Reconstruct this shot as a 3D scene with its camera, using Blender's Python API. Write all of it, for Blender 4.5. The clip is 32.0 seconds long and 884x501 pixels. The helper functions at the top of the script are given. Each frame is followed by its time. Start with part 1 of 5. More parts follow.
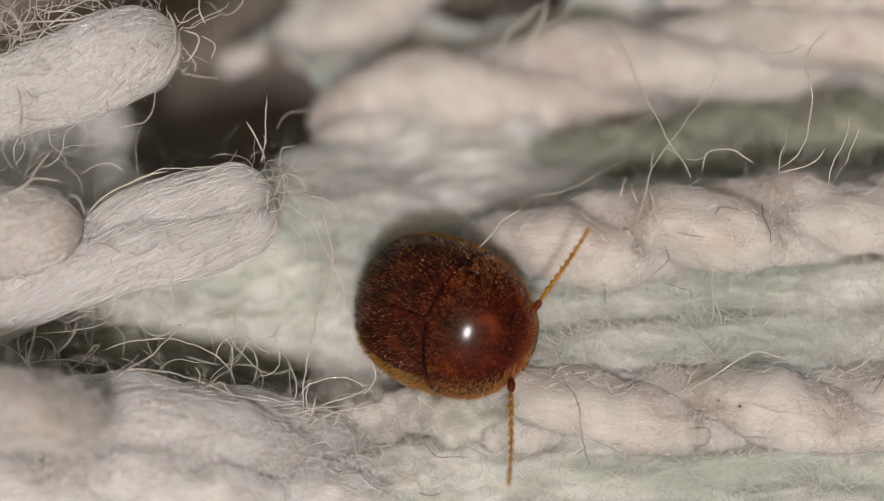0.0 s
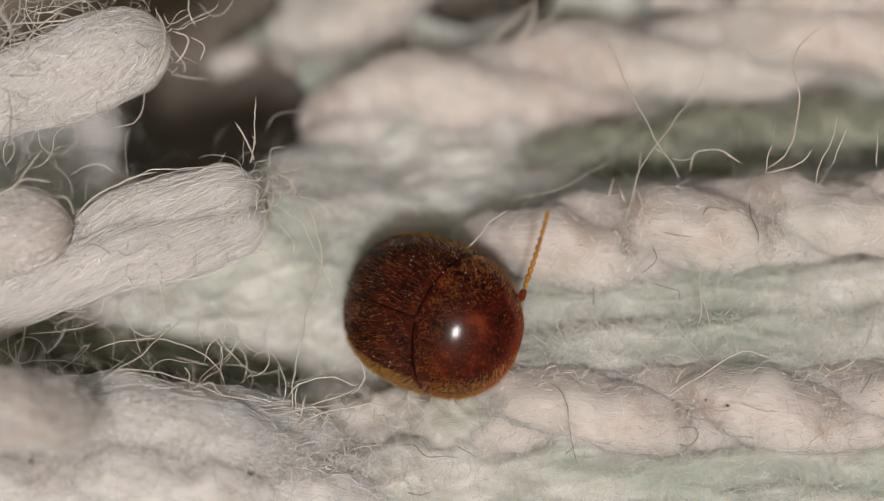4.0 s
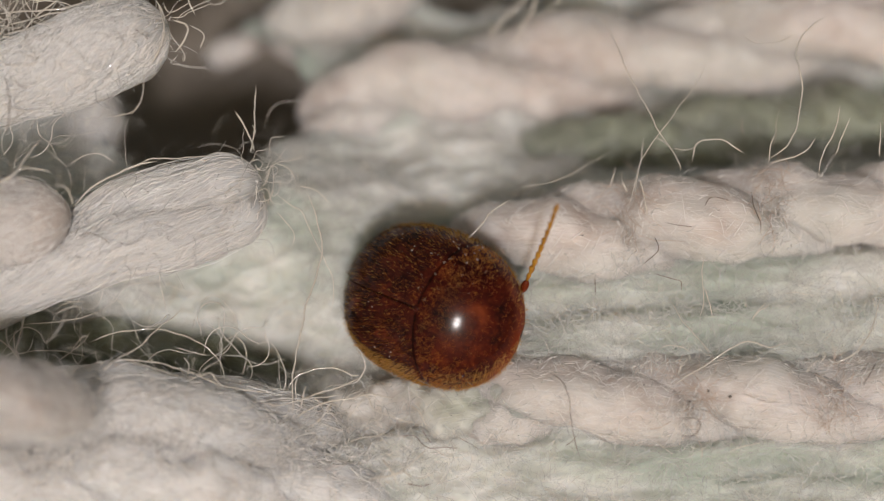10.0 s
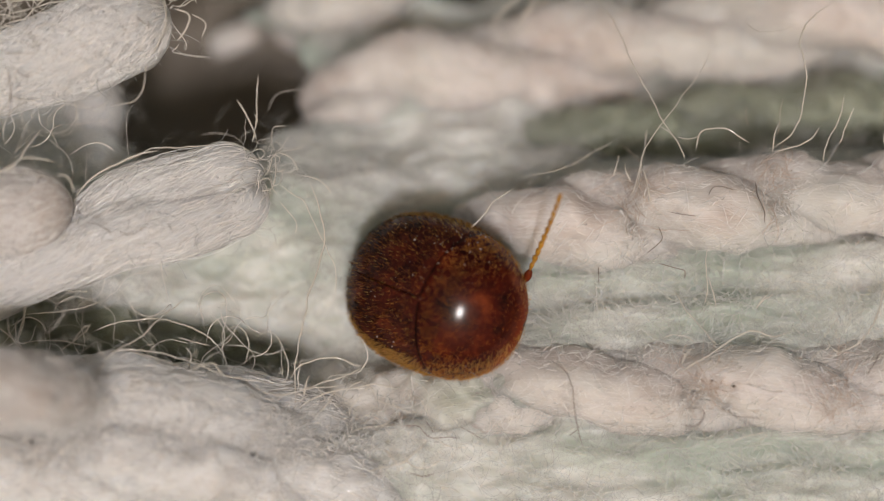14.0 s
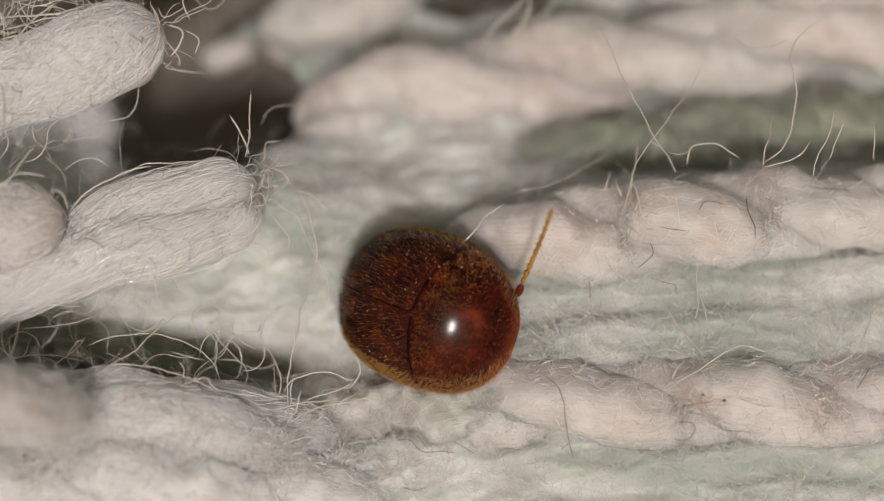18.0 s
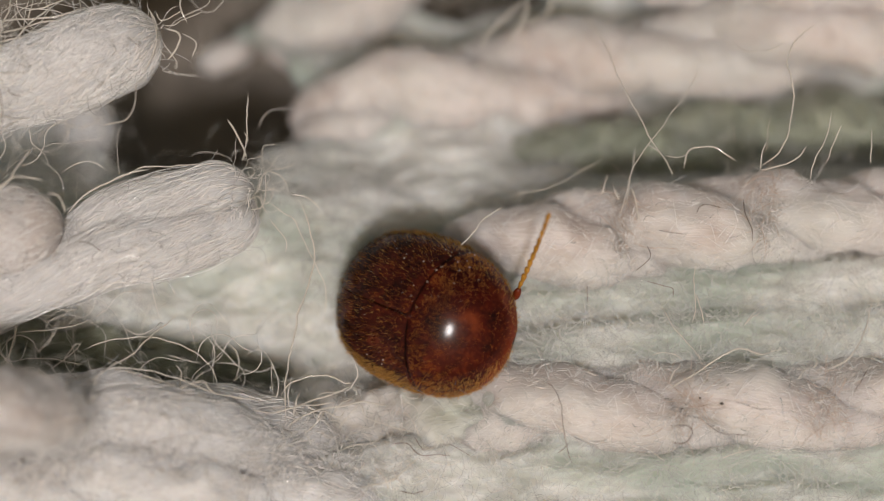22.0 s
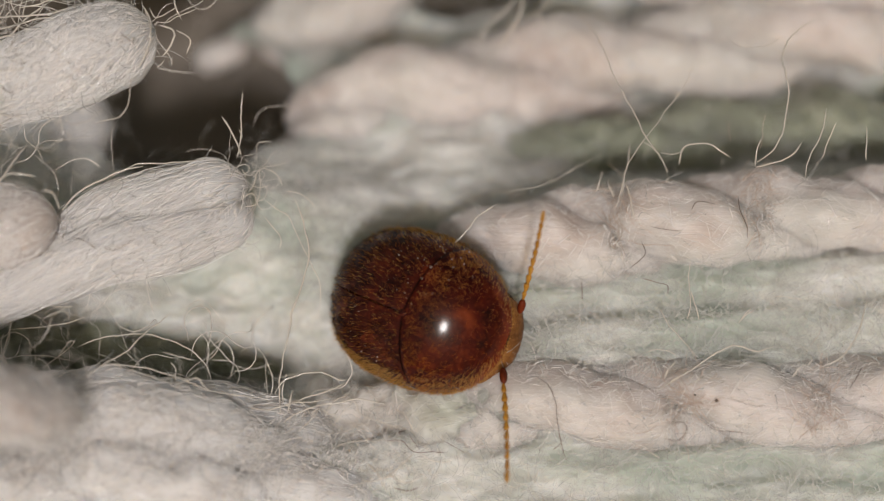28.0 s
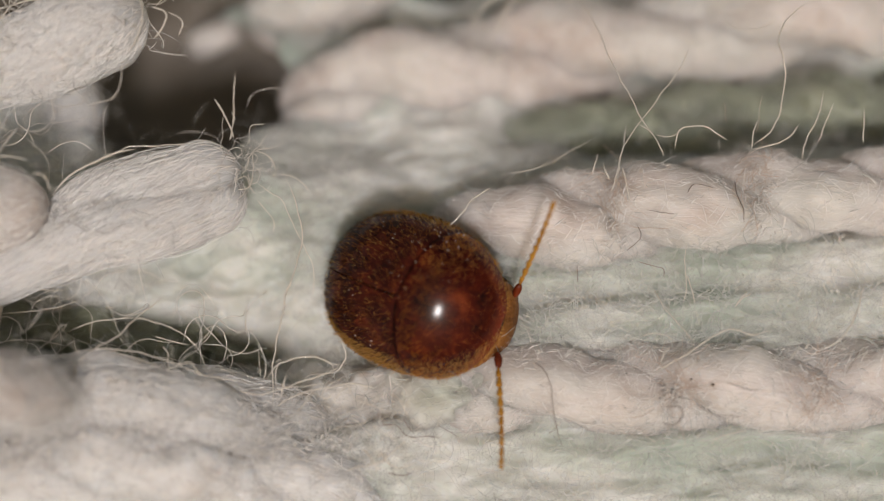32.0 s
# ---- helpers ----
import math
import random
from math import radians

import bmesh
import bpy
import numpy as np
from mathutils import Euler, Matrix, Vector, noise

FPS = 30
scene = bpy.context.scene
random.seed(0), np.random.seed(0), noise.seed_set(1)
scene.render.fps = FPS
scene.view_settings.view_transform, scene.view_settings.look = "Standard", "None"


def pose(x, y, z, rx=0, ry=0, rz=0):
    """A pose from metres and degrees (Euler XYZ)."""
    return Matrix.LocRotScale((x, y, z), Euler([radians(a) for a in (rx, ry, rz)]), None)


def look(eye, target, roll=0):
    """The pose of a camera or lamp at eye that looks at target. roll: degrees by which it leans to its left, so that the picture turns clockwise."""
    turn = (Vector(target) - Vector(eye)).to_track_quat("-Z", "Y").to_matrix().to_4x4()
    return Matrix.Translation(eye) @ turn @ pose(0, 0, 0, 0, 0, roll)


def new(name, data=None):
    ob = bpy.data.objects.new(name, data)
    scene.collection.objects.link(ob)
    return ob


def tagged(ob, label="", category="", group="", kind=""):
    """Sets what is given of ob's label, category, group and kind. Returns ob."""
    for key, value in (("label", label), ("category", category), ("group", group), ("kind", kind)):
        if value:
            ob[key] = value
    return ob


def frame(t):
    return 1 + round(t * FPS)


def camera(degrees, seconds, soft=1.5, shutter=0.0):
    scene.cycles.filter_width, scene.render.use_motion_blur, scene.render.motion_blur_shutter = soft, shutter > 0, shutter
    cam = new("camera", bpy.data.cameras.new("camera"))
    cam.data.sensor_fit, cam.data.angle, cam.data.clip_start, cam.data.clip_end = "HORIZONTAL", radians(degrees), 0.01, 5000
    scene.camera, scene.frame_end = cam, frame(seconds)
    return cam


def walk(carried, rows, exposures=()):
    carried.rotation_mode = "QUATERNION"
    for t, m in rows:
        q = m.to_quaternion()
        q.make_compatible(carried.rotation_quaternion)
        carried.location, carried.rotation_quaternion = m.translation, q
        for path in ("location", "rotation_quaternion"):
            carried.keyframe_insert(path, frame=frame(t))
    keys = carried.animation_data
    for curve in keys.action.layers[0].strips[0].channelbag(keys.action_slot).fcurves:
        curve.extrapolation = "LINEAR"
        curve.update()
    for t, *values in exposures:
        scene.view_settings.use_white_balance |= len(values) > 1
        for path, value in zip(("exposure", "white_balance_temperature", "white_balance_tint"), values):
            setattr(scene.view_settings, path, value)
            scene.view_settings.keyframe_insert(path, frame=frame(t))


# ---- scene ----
# Macro view: a small brown beetle on a mat of twisted cotton yarn. Lengths below are millimetres times MM.
MM = 0.001
cam = camera(26.0, 32.0, soft=1.15)
cam.data.dof.use_dof = True
cam.data.dof.focus_distance = 16.38 * MM
cam.data.dof.aperture_fstop = 78.0
# seconds, x, y, z in millimetres, turn in degrees
CAMERA_ROWS = [
    (0.0, 0.0000, -4.3999, 16.4207, 15.000, -0.000, 0.000),
    (0.5, 0.0415, -4.4015, 16.4338, 14.992, -0.001, -0.020),
    (1.0, 0.0476, -4.3855, 16.4701, 15.027, 0.002, -0.030),
    (1.5, 0.0472, -4.3927, 16.4709, 15.093, 0.006, -0.037),
    (2.0, 0.0711, -4.3933, 16.5078, 15.108, -0.024, -0.022),
    (2.5, 0.0845, -4.4434, 16.4507, 15.153, -0.086, -0.106),
    (3.0, 0.0751, -4.4479, 16.4421, 15.086, -0.054, -0.075),
    (3.5, 0.0605, -4.4273, 16.4706, 15.073, -0.086, -0.076),
    (5.5, 0.0543, -4.4609, 16.3605, 14.992, -0.152, -0.120),
    (6.0, 0.0676, -4.4638, 16.3042, 14.889, -0.160, -0.108),
    (6.5, 0.0545, -4.4506, 16.3269, 14.932, -0.187, -0.124),
    (7.0, 0.0507, -4.4621, 16.3656, 14.993, -0.153, -0.101),
    (7.5, 0.0421, -4.4505, 16.3803, 14.962, -0.168, -0.093),
    (8.0, 0.0383, -4.4336, 16.3631, 14.867, -0.177, -0.104),
    (8.5, 0.0334, -4.4568, 16.3656, 14.960, -0.203, -0.111),
    (9.0, 0.0396, -4.4684, 16.3127, 14.873, -0.178, -0.098),
    (9.5, 0.0393, -4.4615, 16.3533, 14.936, -0.151, -0.117),
    (10.0, 0.0126, -4.4702, 16.3620, 14.999, -0.253, -0.082),
    (10.5, 0.0428, -4.4501, 16.3696, 14.926, -0.140, -0.084),
    (11.0, -0.0012, -4.4322, 16.3836, 14.919, -0.280, -0.127),
    (11.5, 0.0267, -4.4810, 16.3054, 14.835, -0.162, -0.068),
    (12.0, 0.0303, -4.5088, 16.2171, 14.723, -0.152, -0.108),
    (12.5, 0.0132, -4.5070, 16.2332, 14.782, -0.224, -0.092),
    (13.0, 0.0149, -4.5039, 16.2511, 14.751, -0.172, -0.072),
    (13.5, 0.0105, -4.4923, 16.2507, 14.724, -0.160, -0.081),
    (14.0, 0.0049, -4.4657, 16.3090, 14.715, -0.188, -0.104),
    (14.5, 0.0035, -4.4817, 16.2689, 14.736, -0.221, -0.093),
    (16.5, -0.0075, -4.4585, 16.3312, 14.832, -0.311, -0.130),
    (17.0, 0.0181, -4.4408, 16.3451, 14.809, -0.231, -0.121),
    (17.5, 0.0267, -4.3984, 16.4252, 14.871, -0.258, -0.097),
    (18.0, 0.0489, -4.4237, 16.3997, 14.936, -0.267, -0.137),
    (18.5, 0.0228, -4.3854, 16.4380, 14.944, -0.374, -0.140),
    (19.0, 0.0466, -4.4045, 16.4416, 15.014, -0.285, -0.158),
    (19.5, 0.0366, -4.3931, 16.4630, 15.041, -0.339, -0.166),
    (20.0, 0.0351, -4.3759, 16.4898, 15.035, -0.338, -0.161),
    (20.5, 0.0552, -4.3941, 16.4686, 15.044, -0.280, -0.181),
    (21.0, 0.0530, -4.4123, 16.4383, 15.046, -0.319, -0.130),
    (21.5, 0.0461, -4.3961, 16.4098, 14.967, -0.378, -0.169),
    (22.0, 0.0302, -4.3940, 16.4080, 14.927, -0.401, -0.190),
    (22.5, 0.0384, -4.4091, 16.4269, 15.024, -0.366, -0.176),
    (23.0, 0.0608, -4.3758, 16.4652, 15.028, -0.316, -0.163),
    (23.5, 0.0609, -4.3777, 16.4562, 15.040, -0.335, -0.177),
    (24.0, 0.0737, -4.3782, 16.4586, 15.014, -0.341, -0.183),
    (24.5, 0.0538, -4.3863, 16.4304, 14.977, -0.422, -0.151),
    (25.0, 0.1088, -4.4015, 16.4480, 15.076, -0.211, -0.138),
    (25.5, 0.1073, -4.3815, 16.4788, 15.079, -0.221, -0.137),
    (27.5, 0.1302, -4.4114, 16.4103, 14.990, -0.235, -0.165),
    (28.0, 0.1275, -4.4188, 16.3886, 14.936, -0.229, -0.155),
    (28.5, 0.1307, -4.4258, 16.3757, 14.931, -0.223, -0.180),
    (29.0, 0.1435, -4.4464, 16.3479, 14.922, -0.221, -0.172),
    (29.5, 0.1515, -4.4590, 16.2991, 14.824, -0.218, -0.193),
    (30.0, 0.1555, -4.4638, 16.2632, 14.756, -0.270, -0.189),
    (30.5, 0.1571, -4.4567, 16.2560, 14.693, -0.243, -0.190),
    (31.0, 0.1505, -4.4645, 16.2758, 14.748, -0.268, -0.200),
    (31.5, 0.1309, -4.4695, 16.2775, 14.820, -0.337, -0.209),
    (32.0, 0.1456, -4.4832, 16.2469, 14.784, -0.322, -0.223),
]
walk(cam, [(t, pose(x * MM, y * MM, z * MM, rx, ry, rz)) for t, x, y, z, rx, ry, rz in CAMERA_ROWS])

# ---- light ----
SUN_ELEVATION, SUN_TURN = 61.0, 177.0
world = bpy.data.worlds.new("sky")
scene.world = world
world.use_nodes = True
wn = world.node_tree
sky = wn.nodes.new("ShaderNodeTexSky")
sky.sky_type = "NISHITA"
sky.sun_disc = False
sky.sun_elevation = radians(SUN_ELEVATION)
sky.sun_rotation = radians(SUN_TURN)
sky.dust_density, sky.ozone_density, sky.air_density = 4.0, 0.3, 1.0
warm = wn.nodes.new("ShaderNodeMix")  # tints the sky's light so that shadows turn out warmer
warm.data_type, warm.blend_type = "RGBA", "MULTIPLY"
warm.inputs[0].default_value = 1.0
warm.inputs[7].default_value = (1.0, 0.84, 0.555, 1)
wn.links.new(sky.outputs[0], warm.inputs[6])
wn.links.new(warm.outputs[2], wn.nodes["Background"].inputs[0])
wn.nodes["Background"].inputs[1].default_value = 0.088
sun_data = bpy.data.lights.new("sun", "SUN")
sun_data.energy, sun_data.angle, sun_data.color = 3.55, radians(7.0), (1.0, 0.935, 0.915)
sun = new("sun", sun_data)
_e, _a = radians(SUN_ELEVATION), radians(SUN_TURN)
sun.matrix_world = look((math.sin(_a) * math.cos(_e) * 0.3, math.cos(_a) * math.cos(_e) * 0.3, math.sin(_e) * 0.3), (0, 0, 0))
scene.view_settings.exposure = -0.66


# ---- materials ----
def nodes_of(name):
    m = bpy.data.materials.new(name)
    m.use_nodes = True
    return m, m.node_tree, m.node_tree.nodes["Principled BSDF"]


def link(nt, a, b):
    nt.links.new(a, b)


def noise_node(nt, vec, scale, detail=4.0, rough=0.6):
    n = nt.nodes.new("ShaderNodeTexNoise")
    n.inputs["Scale"].default_value, n.inputs["Detail"].default_value, n.inputs["Roughness"].default_value = scale, detail, rough
    link(nt, vec, n.inputs["Vector"])
    return n.outputs["Fac"]


def scaled(nt, vec, s):
    n = nt.nodes.new("ShaderNodeVectorMath")
    n.operation = "MULTIPLY"
    n.inputs[1].default_value = s
    link(nt, vec, n.inputs[0])
    return n.outputs[0]


def ramp(nt, fac, stops):
    n = nt.nodes.new("ShaderNodeValToRGB")
    while len(n.color_ramp.elements) < len(stops):
        n.color_ramp.elements.new(0.5)
    for el, (p, c) in zip(n.color_ramp.elements, stops):
        el.position, el.color = p, (*c, 1)
    link(nt, fac, n.inputs[0])
    return n.outputs[0]


def mixed(nt, fac, a, b, mode="MIX"):
    n = nt.nodes.new("ShaderNodeMix")
    n.data_type, n.blend_type = "RGBA", mode
    for sock, val in ((n.inputs[0], fac), (n.inputs[6], a), (n.inputs[7], b)):
        if isinstance(val, (int, float)):
            sock.default_value = val
        elif isinstance(val, tuple):
            sock.default_value = (*val, 1)
        else:
            link(nt, val, sock)
    return n.outputs[2]


def bump(nt, height, dist, strength=1.0):
    n = nt.nodes.new("ShaderNodeBump")
    n.inputs["Distance"].default_value, n.inputs["Strength"].default_value = dist, strength
    link(nt, height, n.inputs["Height"])
    return n.outputs[0]


def cotton(name, base, dark, tint, patch=None):
    """Combed cotton: fine streaks along the fibres, soft stains, a little light through it."""
    m, nt, b = nodes_of(name)
    uv = nt.nodes.new("ShaderNodeUVMap").outputs[0]
    place = nt.nodes.new("ShaderNodeTexCoord").outputs["Object"]
    fine = noise_node(nt, scaled(nt, uv, (2.0, 60.0, 1.0)), 1.0, 5.0, 0.7)
    wide = noise_node(nt, scaled(nt, uv, (1.2, 14.0, 1.0)), 1.0, 3.0, 0.6)
    stain = noise_node(nt, place, 1300.0, 5.0, 0.62)
    dash = noise_node(nt, scaled(nt, uv, (6.0, 42.0, 1.0)), 1.0, 2.0, 0.6)
    col = ramp(nt, dash, [(0.36, dark), (0.52, base), (0.8, base)])
    col = mixed(nt, ramp(nt, fine, [(0.3, (0.4, 0.4, 0.4)), (0.5, (0, 0, 0))]), col, dark)
    col = mixed(nt, ramp(nt, stain, [(0.48, (0, 0, 0)), (0.74, (0.85, 0.85, 0.85))]), col, tint)
    if patch:
        spread = noise_node(nt, scaled(nt, place, (520.0, 1300.0, 900.0)), 1.0, 3.0, 0.55)
        col = mixed(nt, ramp(nt, spread, [(0.46, (0, 0, 0)), (0.66, (1, 1, 1))]), col, patch)
    link(nt, col, b.inputs["Base Color"])
    b.inputs["Roughness"].default_value = 0.5
    b.inputs["Specular IOR Level"].default_value = 0.35
    b.inputs["Subsurface Weight"].default_value = 0.85
    b.inputs["Subsurface Radius"].default_value = (1.0, 0.9, 0.8)
    b.inputs["Subsurface Scale"].default_value = 0.0005
    h = nt.nodes.new("ShaderNodeMath")
    h.operation = "MULTIPLY_ADD"
    h.inputs[1].default_value = 0.6
    link(nt, wide, h.inputs[0])
    link(nt, dash, h.inputs[2])
    link(nt, bump(nt, h.outputs[0], 0.00001, 0.7), b.inputs["Normal"])
    return m


def fibre_mat(name, base, through_light, rough=0.35, clear=0.0):
    """A single cotton hair: glossy, and light passes through it."""
    m, nt, b = nodes_of(name)
    geo = nt.nodes.new("ShaderNodeNewGeometry").outputs["Random Per Island"]
    dull = tuple(c * 0.93 for c in base)
    col = ramp(nt, geo, [(0.0, dull), (1.0, base)])
    link(nt, col, b.inputs["Base Color"])
    b.inputs["Roughness"].default_value = rough
    b.inputs["Specular IOR Level"].default_value = 0.95
    b.inputs["IOR"].default_value = 1.58
    tr = nt.nodes.new("ShaderNodeBsdfTranslucent")
    link(nt, col, tr.inputs[0])
    mx = nt.nodes.new("ShaderNodeMixShader")
    mx.inputs[0].default_value = through_light
    link(nt, b.outputs[0], mx.inputs[1])
    link(nt, tr.outputs[0], mx.inputs[2])
    if clear:
        glass = nt.nodes.new("ShaderNodeBsdfTransparent")
        thin = nt.nodes.new("ShaderNodeMixShader")
        thin.inputs[0].default_value = clear
        link(nt, mx.outputs[0], thin.inputs[1])
        link(nt, glass.outputs[0], thin.inputs[2])
        mx = thin
    link(nt, mx.outputs[0], nt.nodes["Material Output"].inputs["Surface"])
    return m


YARN = cotton("white_cotton", (0.695, 0.64, 0.62), (0.59, 0.54, 0.51), (0.47, 0.375, 0.325), (0.63, 0.61, 0.58))
YARN_COMBED = cotton("combed_white_cotton", (0.74, 0.73, 0.73), (0.645, 0.635, 0.635), (0.59, 0.55, 0.53))
YARN_DULL = cotton("soiled_cotton", (0.60, 0.535, 0.50), (0.50, 0.44, 0.41), (0.42, 0.34, 0.30))
YARN_SOFT = cotton("greenish_white_cotton", (0.67, 0.635, 0.605), (0.59, 0.56, 0.525), (0.54, 0.53, 0.475), (0.50, 0.525, 0.455))
YARN_GREEN = cotton("olive_green_cotton", (0.30, 0.32, 0.25), (0.23, 0.25, 0.19), (0.37, 0.375, 0.30))
CLOTH = cotton("off_white_cloth", (0.715, 0.712, 0.688), (0.64, 0.65, 0.61), (0.585, 0.615, 0.56), (0.44, 0.50, 0.44))
FIBRE = fibre_mat("cotton_fibre", (0.98, 0.955, 0.94), 0.1, 0.11)
FIBRE_WHITE = fibre_mat("white_cotton_fibre", (0.985, 0.98, 0.975), 0.1, 0.11)
FIBRE_GLOSS = fibre_mat("glossy_cotton_fibre", (0.97, 0.94, 0.92), 0.3, 0.06)
FIBRE_GLOSS.node_tree.nodes["Principled BSDF"].inputs["Coat Weight"].default_value = 1.0
FIBRE_GLOSS.node_tree.nodes["Principled BSDF"].inputs["Coat Roughness"].default_value = 0.05
FIBRE_PALE = fibre_mat("pale_green_fibre", (0.95, 0.955, 0.92), 0.1, 0.2)
FIBRE_GREEN = fibre_mat("olive_green_fibre", (0.46, 0.50, 0.41), 0.25, 0.3)
FIBRE_STAINED = fibre_mat("stained_cotton_fibre", (0.74, 0.60, 0.51), 0.35, 0.15)
FIBRE_STRAY = fibre_mat("stray_cotton_fibre", (0.95, 0.91, 0.86), 0.25, 0.22)
FIBRE_LOOSE = fibre_mat("loose_cotton_fibre", (0.78, 0.735, 0.67), 0.3, 0.12)
FIBRE_GREY = fibre_mat("grey_brown_fibre", (0.27, 0.22, 0.19), 0.2, 0.25)
DOWN = fibre_mat("cotton_down", (0.985, 0.975, 0.965), 0.1, 0.2, 0.5)
DOWN_PALE = fibre_mat("pale_green_down", (0.95, 0.96, 0.93), 0.1, 0.25, 0.5)
DIRT = fibre_mat("dark_dirt", (0.06, 0.045, 0.035), 0.0, 0.6)


def table_mat():
    m, nt, b = nodes_of("dark_brown_wood")
    place = nt.nodes.new("ShaderNodeTexCoord").outputs["Object"]
    grain = noise_node(nt, scaled(nt, place, (300.0, 2500.0, 300.0)), 1.0, 5.0, 0.65)
    link(nt, ramp(nt, grain, [(0.3, (0.13, 0.112, 0.095)), (0.7, (0.27, 0.235, 0.195))]), b.inputs["Base Color"])
    b.inputs["Roughness"].default_value = 0.6
    link(nt, bump(nt, grain, 0.00005), b.inputs["Normal"])
    return m


def shell_mat(name, dark, mid, light, gloss=0.3, rim_glow=None):
    """Polished red-brown wing case with punctures."""
    m, nt, b = nodes_of(name)
    place = nt.nodes.new("ShaderNodeTexCoord").outputs["Object"]
    broad = noise_node(nt, place, 3600.0, 4.0, 0.65)
    spots = noise_node(nt, place, 34000.0, 3.0, 0.7)
    pits = nt.nodes.new("ShaderNodeTexVoronoi")
    pits.inputs["Scale"].default_value = 26000.0
    link(nt, place, pits.inputs["Vector"])
    col = ramp(nt, broad, [(0.38, dark), (0.56, mid), (0.78, light)])
    col = mixed(nt, ramp(nt, spots, [(0.52, (0, 0, 0)), (0.75, (0.6, 0.6, 0.6))]), col, light)
    if rim_glow:  # lighter red on the turned-under rim: painted light through thin shell
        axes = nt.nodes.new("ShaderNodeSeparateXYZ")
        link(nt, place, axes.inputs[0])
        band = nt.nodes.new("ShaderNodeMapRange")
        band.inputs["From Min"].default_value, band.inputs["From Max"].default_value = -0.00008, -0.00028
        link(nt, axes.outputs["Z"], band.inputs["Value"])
        col = mixed(nt, band.outputs["Result"], col, rim_glow)
    link(nt, col, b.inputs["Base Color"])
    b.inputs["Roughness"].default_value = 0.5
    b.inputs["Specular IOR Level"].default_value = 0.05
    b.inputs["Coat Weight"].default_value = gloss
    b.inputs["Coat Roughness"].default_value = 0.17
    b.inputs["Subsurface Weight"].default_value = 0.0
    b.inputs["Subsurface Radius"].default_value = (1.0, 0.3, 0.1)
    b.inputs["Subsurface Scale"].default_value = 0.0001
    link(nt, bump(nt, pits.outputs["Distance"], 0.000008, 0.5), b.inputs["Normal"])
    return m


TABLE = table_mat()
ELYTRON = shell_mat("wing_case_brown", (0.011, 0.0019, 0.0012), (0.048, 0.0068, 0.0028), (0.17, 0.030, 0.007), 0.4)
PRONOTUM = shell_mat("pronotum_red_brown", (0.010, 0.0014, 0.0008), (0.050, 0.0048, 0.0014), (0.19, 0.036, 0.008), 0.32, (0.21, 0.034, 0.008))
HEAD = shell_mat("head_tan", (0.11, 0.042, 0.011), (0.22, 0.09, 0.024), (0.36, 0.18, 0.055))
BELLY = shell_mat("belly_brown", (0.03, 0.01, 0.005), (0.05, 0.018, 0.008), (0.08, 0.03, 0.012))
SCAPE = shell_mat("antenna_base_red", (0.07, 0.012, 0.004), (0.13, 0.02, 0.005), (0.22, 0.045, 0.012))
ANTENNA = shell_mat("antenna_amber", (0.26, 0.11, 0.012), (0.40, 0.19, 0.025), (0.5, 0.27, 0.05))
# near black without gloss: the groove's shade put into a colour
GROOVE_SHADE = shell_mat("groove_shade_black", (0.003, 0.001, 0.0006), (0.005, 0.0016, 0.001), (0.008, 0.003, 0.0015), 0.0)
EYE = shell_mat("eye_black", (0.008, 0.006, 0.005), (0.012, 0.008, 0.006), (0.02, 0.014, 0.01))
SETA = fibre_mat("golden_seta", (0.42, 0.25, 0.08), 0.5, 0.14, 0.1)
_seta_ramp = [n for n in SETA.node_tree.nodes if n.type == "VALTORGB"][0].color_ramp
_seta_ramp.elements[0].color = (0.015, 0.004, 0.0012, 1)
_seta_ramp.elements[0].position = 0.5
_seta_ramp.elements[1].color = (0.50, 0.17, 0.03, 1)

SETA_PALE = fibre_mat("pale_golden_seta", (0.76, 0.45, 0.12), 0.5, 0.12, 0.1)
SETA_ORANGE = fibre_mat("orange_seta", (0.55, 0.205, 0.035), 0.5, 0.25)
# pale grains that imitate glints of light on the hair tips
HAIR_GLINT = fibre_mat("pale_hair_glint", (0.75, 0.62, 0.48), 0.0, 0.3)


# ---- mesh helpers ----
def mesh_from(name, verts, quads, mat, uv=None, smooth=True):
    """One mesh from arrays of points in millimetres and of four-cornered faces."""
    me = bpy.data.meshes.new(name)
    verts, quads = np.asarray(verts, dtype=np.float32) * MM, np.asarray(quads, dtype=np.int32)
    me.vertices.add(len(verts))
    me.vertices.foreach_set("co", verts.ravel())
    me.loops.add(quads.size)
    me.loops.foreach_set("vertex_index", quads.ravel())
    me.polygons.add(len(quads))
    me.polygons.foreach_set("loop_start", np.arange(0, quads.size, 4, dtype=np.int32))
    if uv is not None:
        layer = me.uv_layers.new(name="UVMap")
        layer.data.foreach_set("uv", np.asarray(uv, dtype=np.float32)[quads.ravel()].ravel())
    me.polygons.foreach_set("use_smooth", np.full(len(quads), smooth))
    me.materials.append(mat)
    me.update(calc_edges=True)
    me.validate()
    return me


def put(name, me, parent=None, label="", kind=""):
    ob = new(name, me)
    if parent is not None:
        ob.parent = parent
    return tagged(ob, label, kind=kind)


def grid_quads(nu, nv, wrap):
    """Faces of a grid of nu rows by nv columns; wrap closes each row."""
    i, j = np.meshgrid(np.arange(nu - 1), np.arange(nv if wrap else nv - 1), indexing="ij")
    k = (j + 1) % nv
    return np.stack([i * nv + j, i * nv + k, (i + 1) * nv + k, (i + 1) * nv + j], -1).reshape(-1, 4)


def unit(v):
    return v / np.maximum(np.linalg.norm(v, axis=-1, keepdims=True), 1e-9)


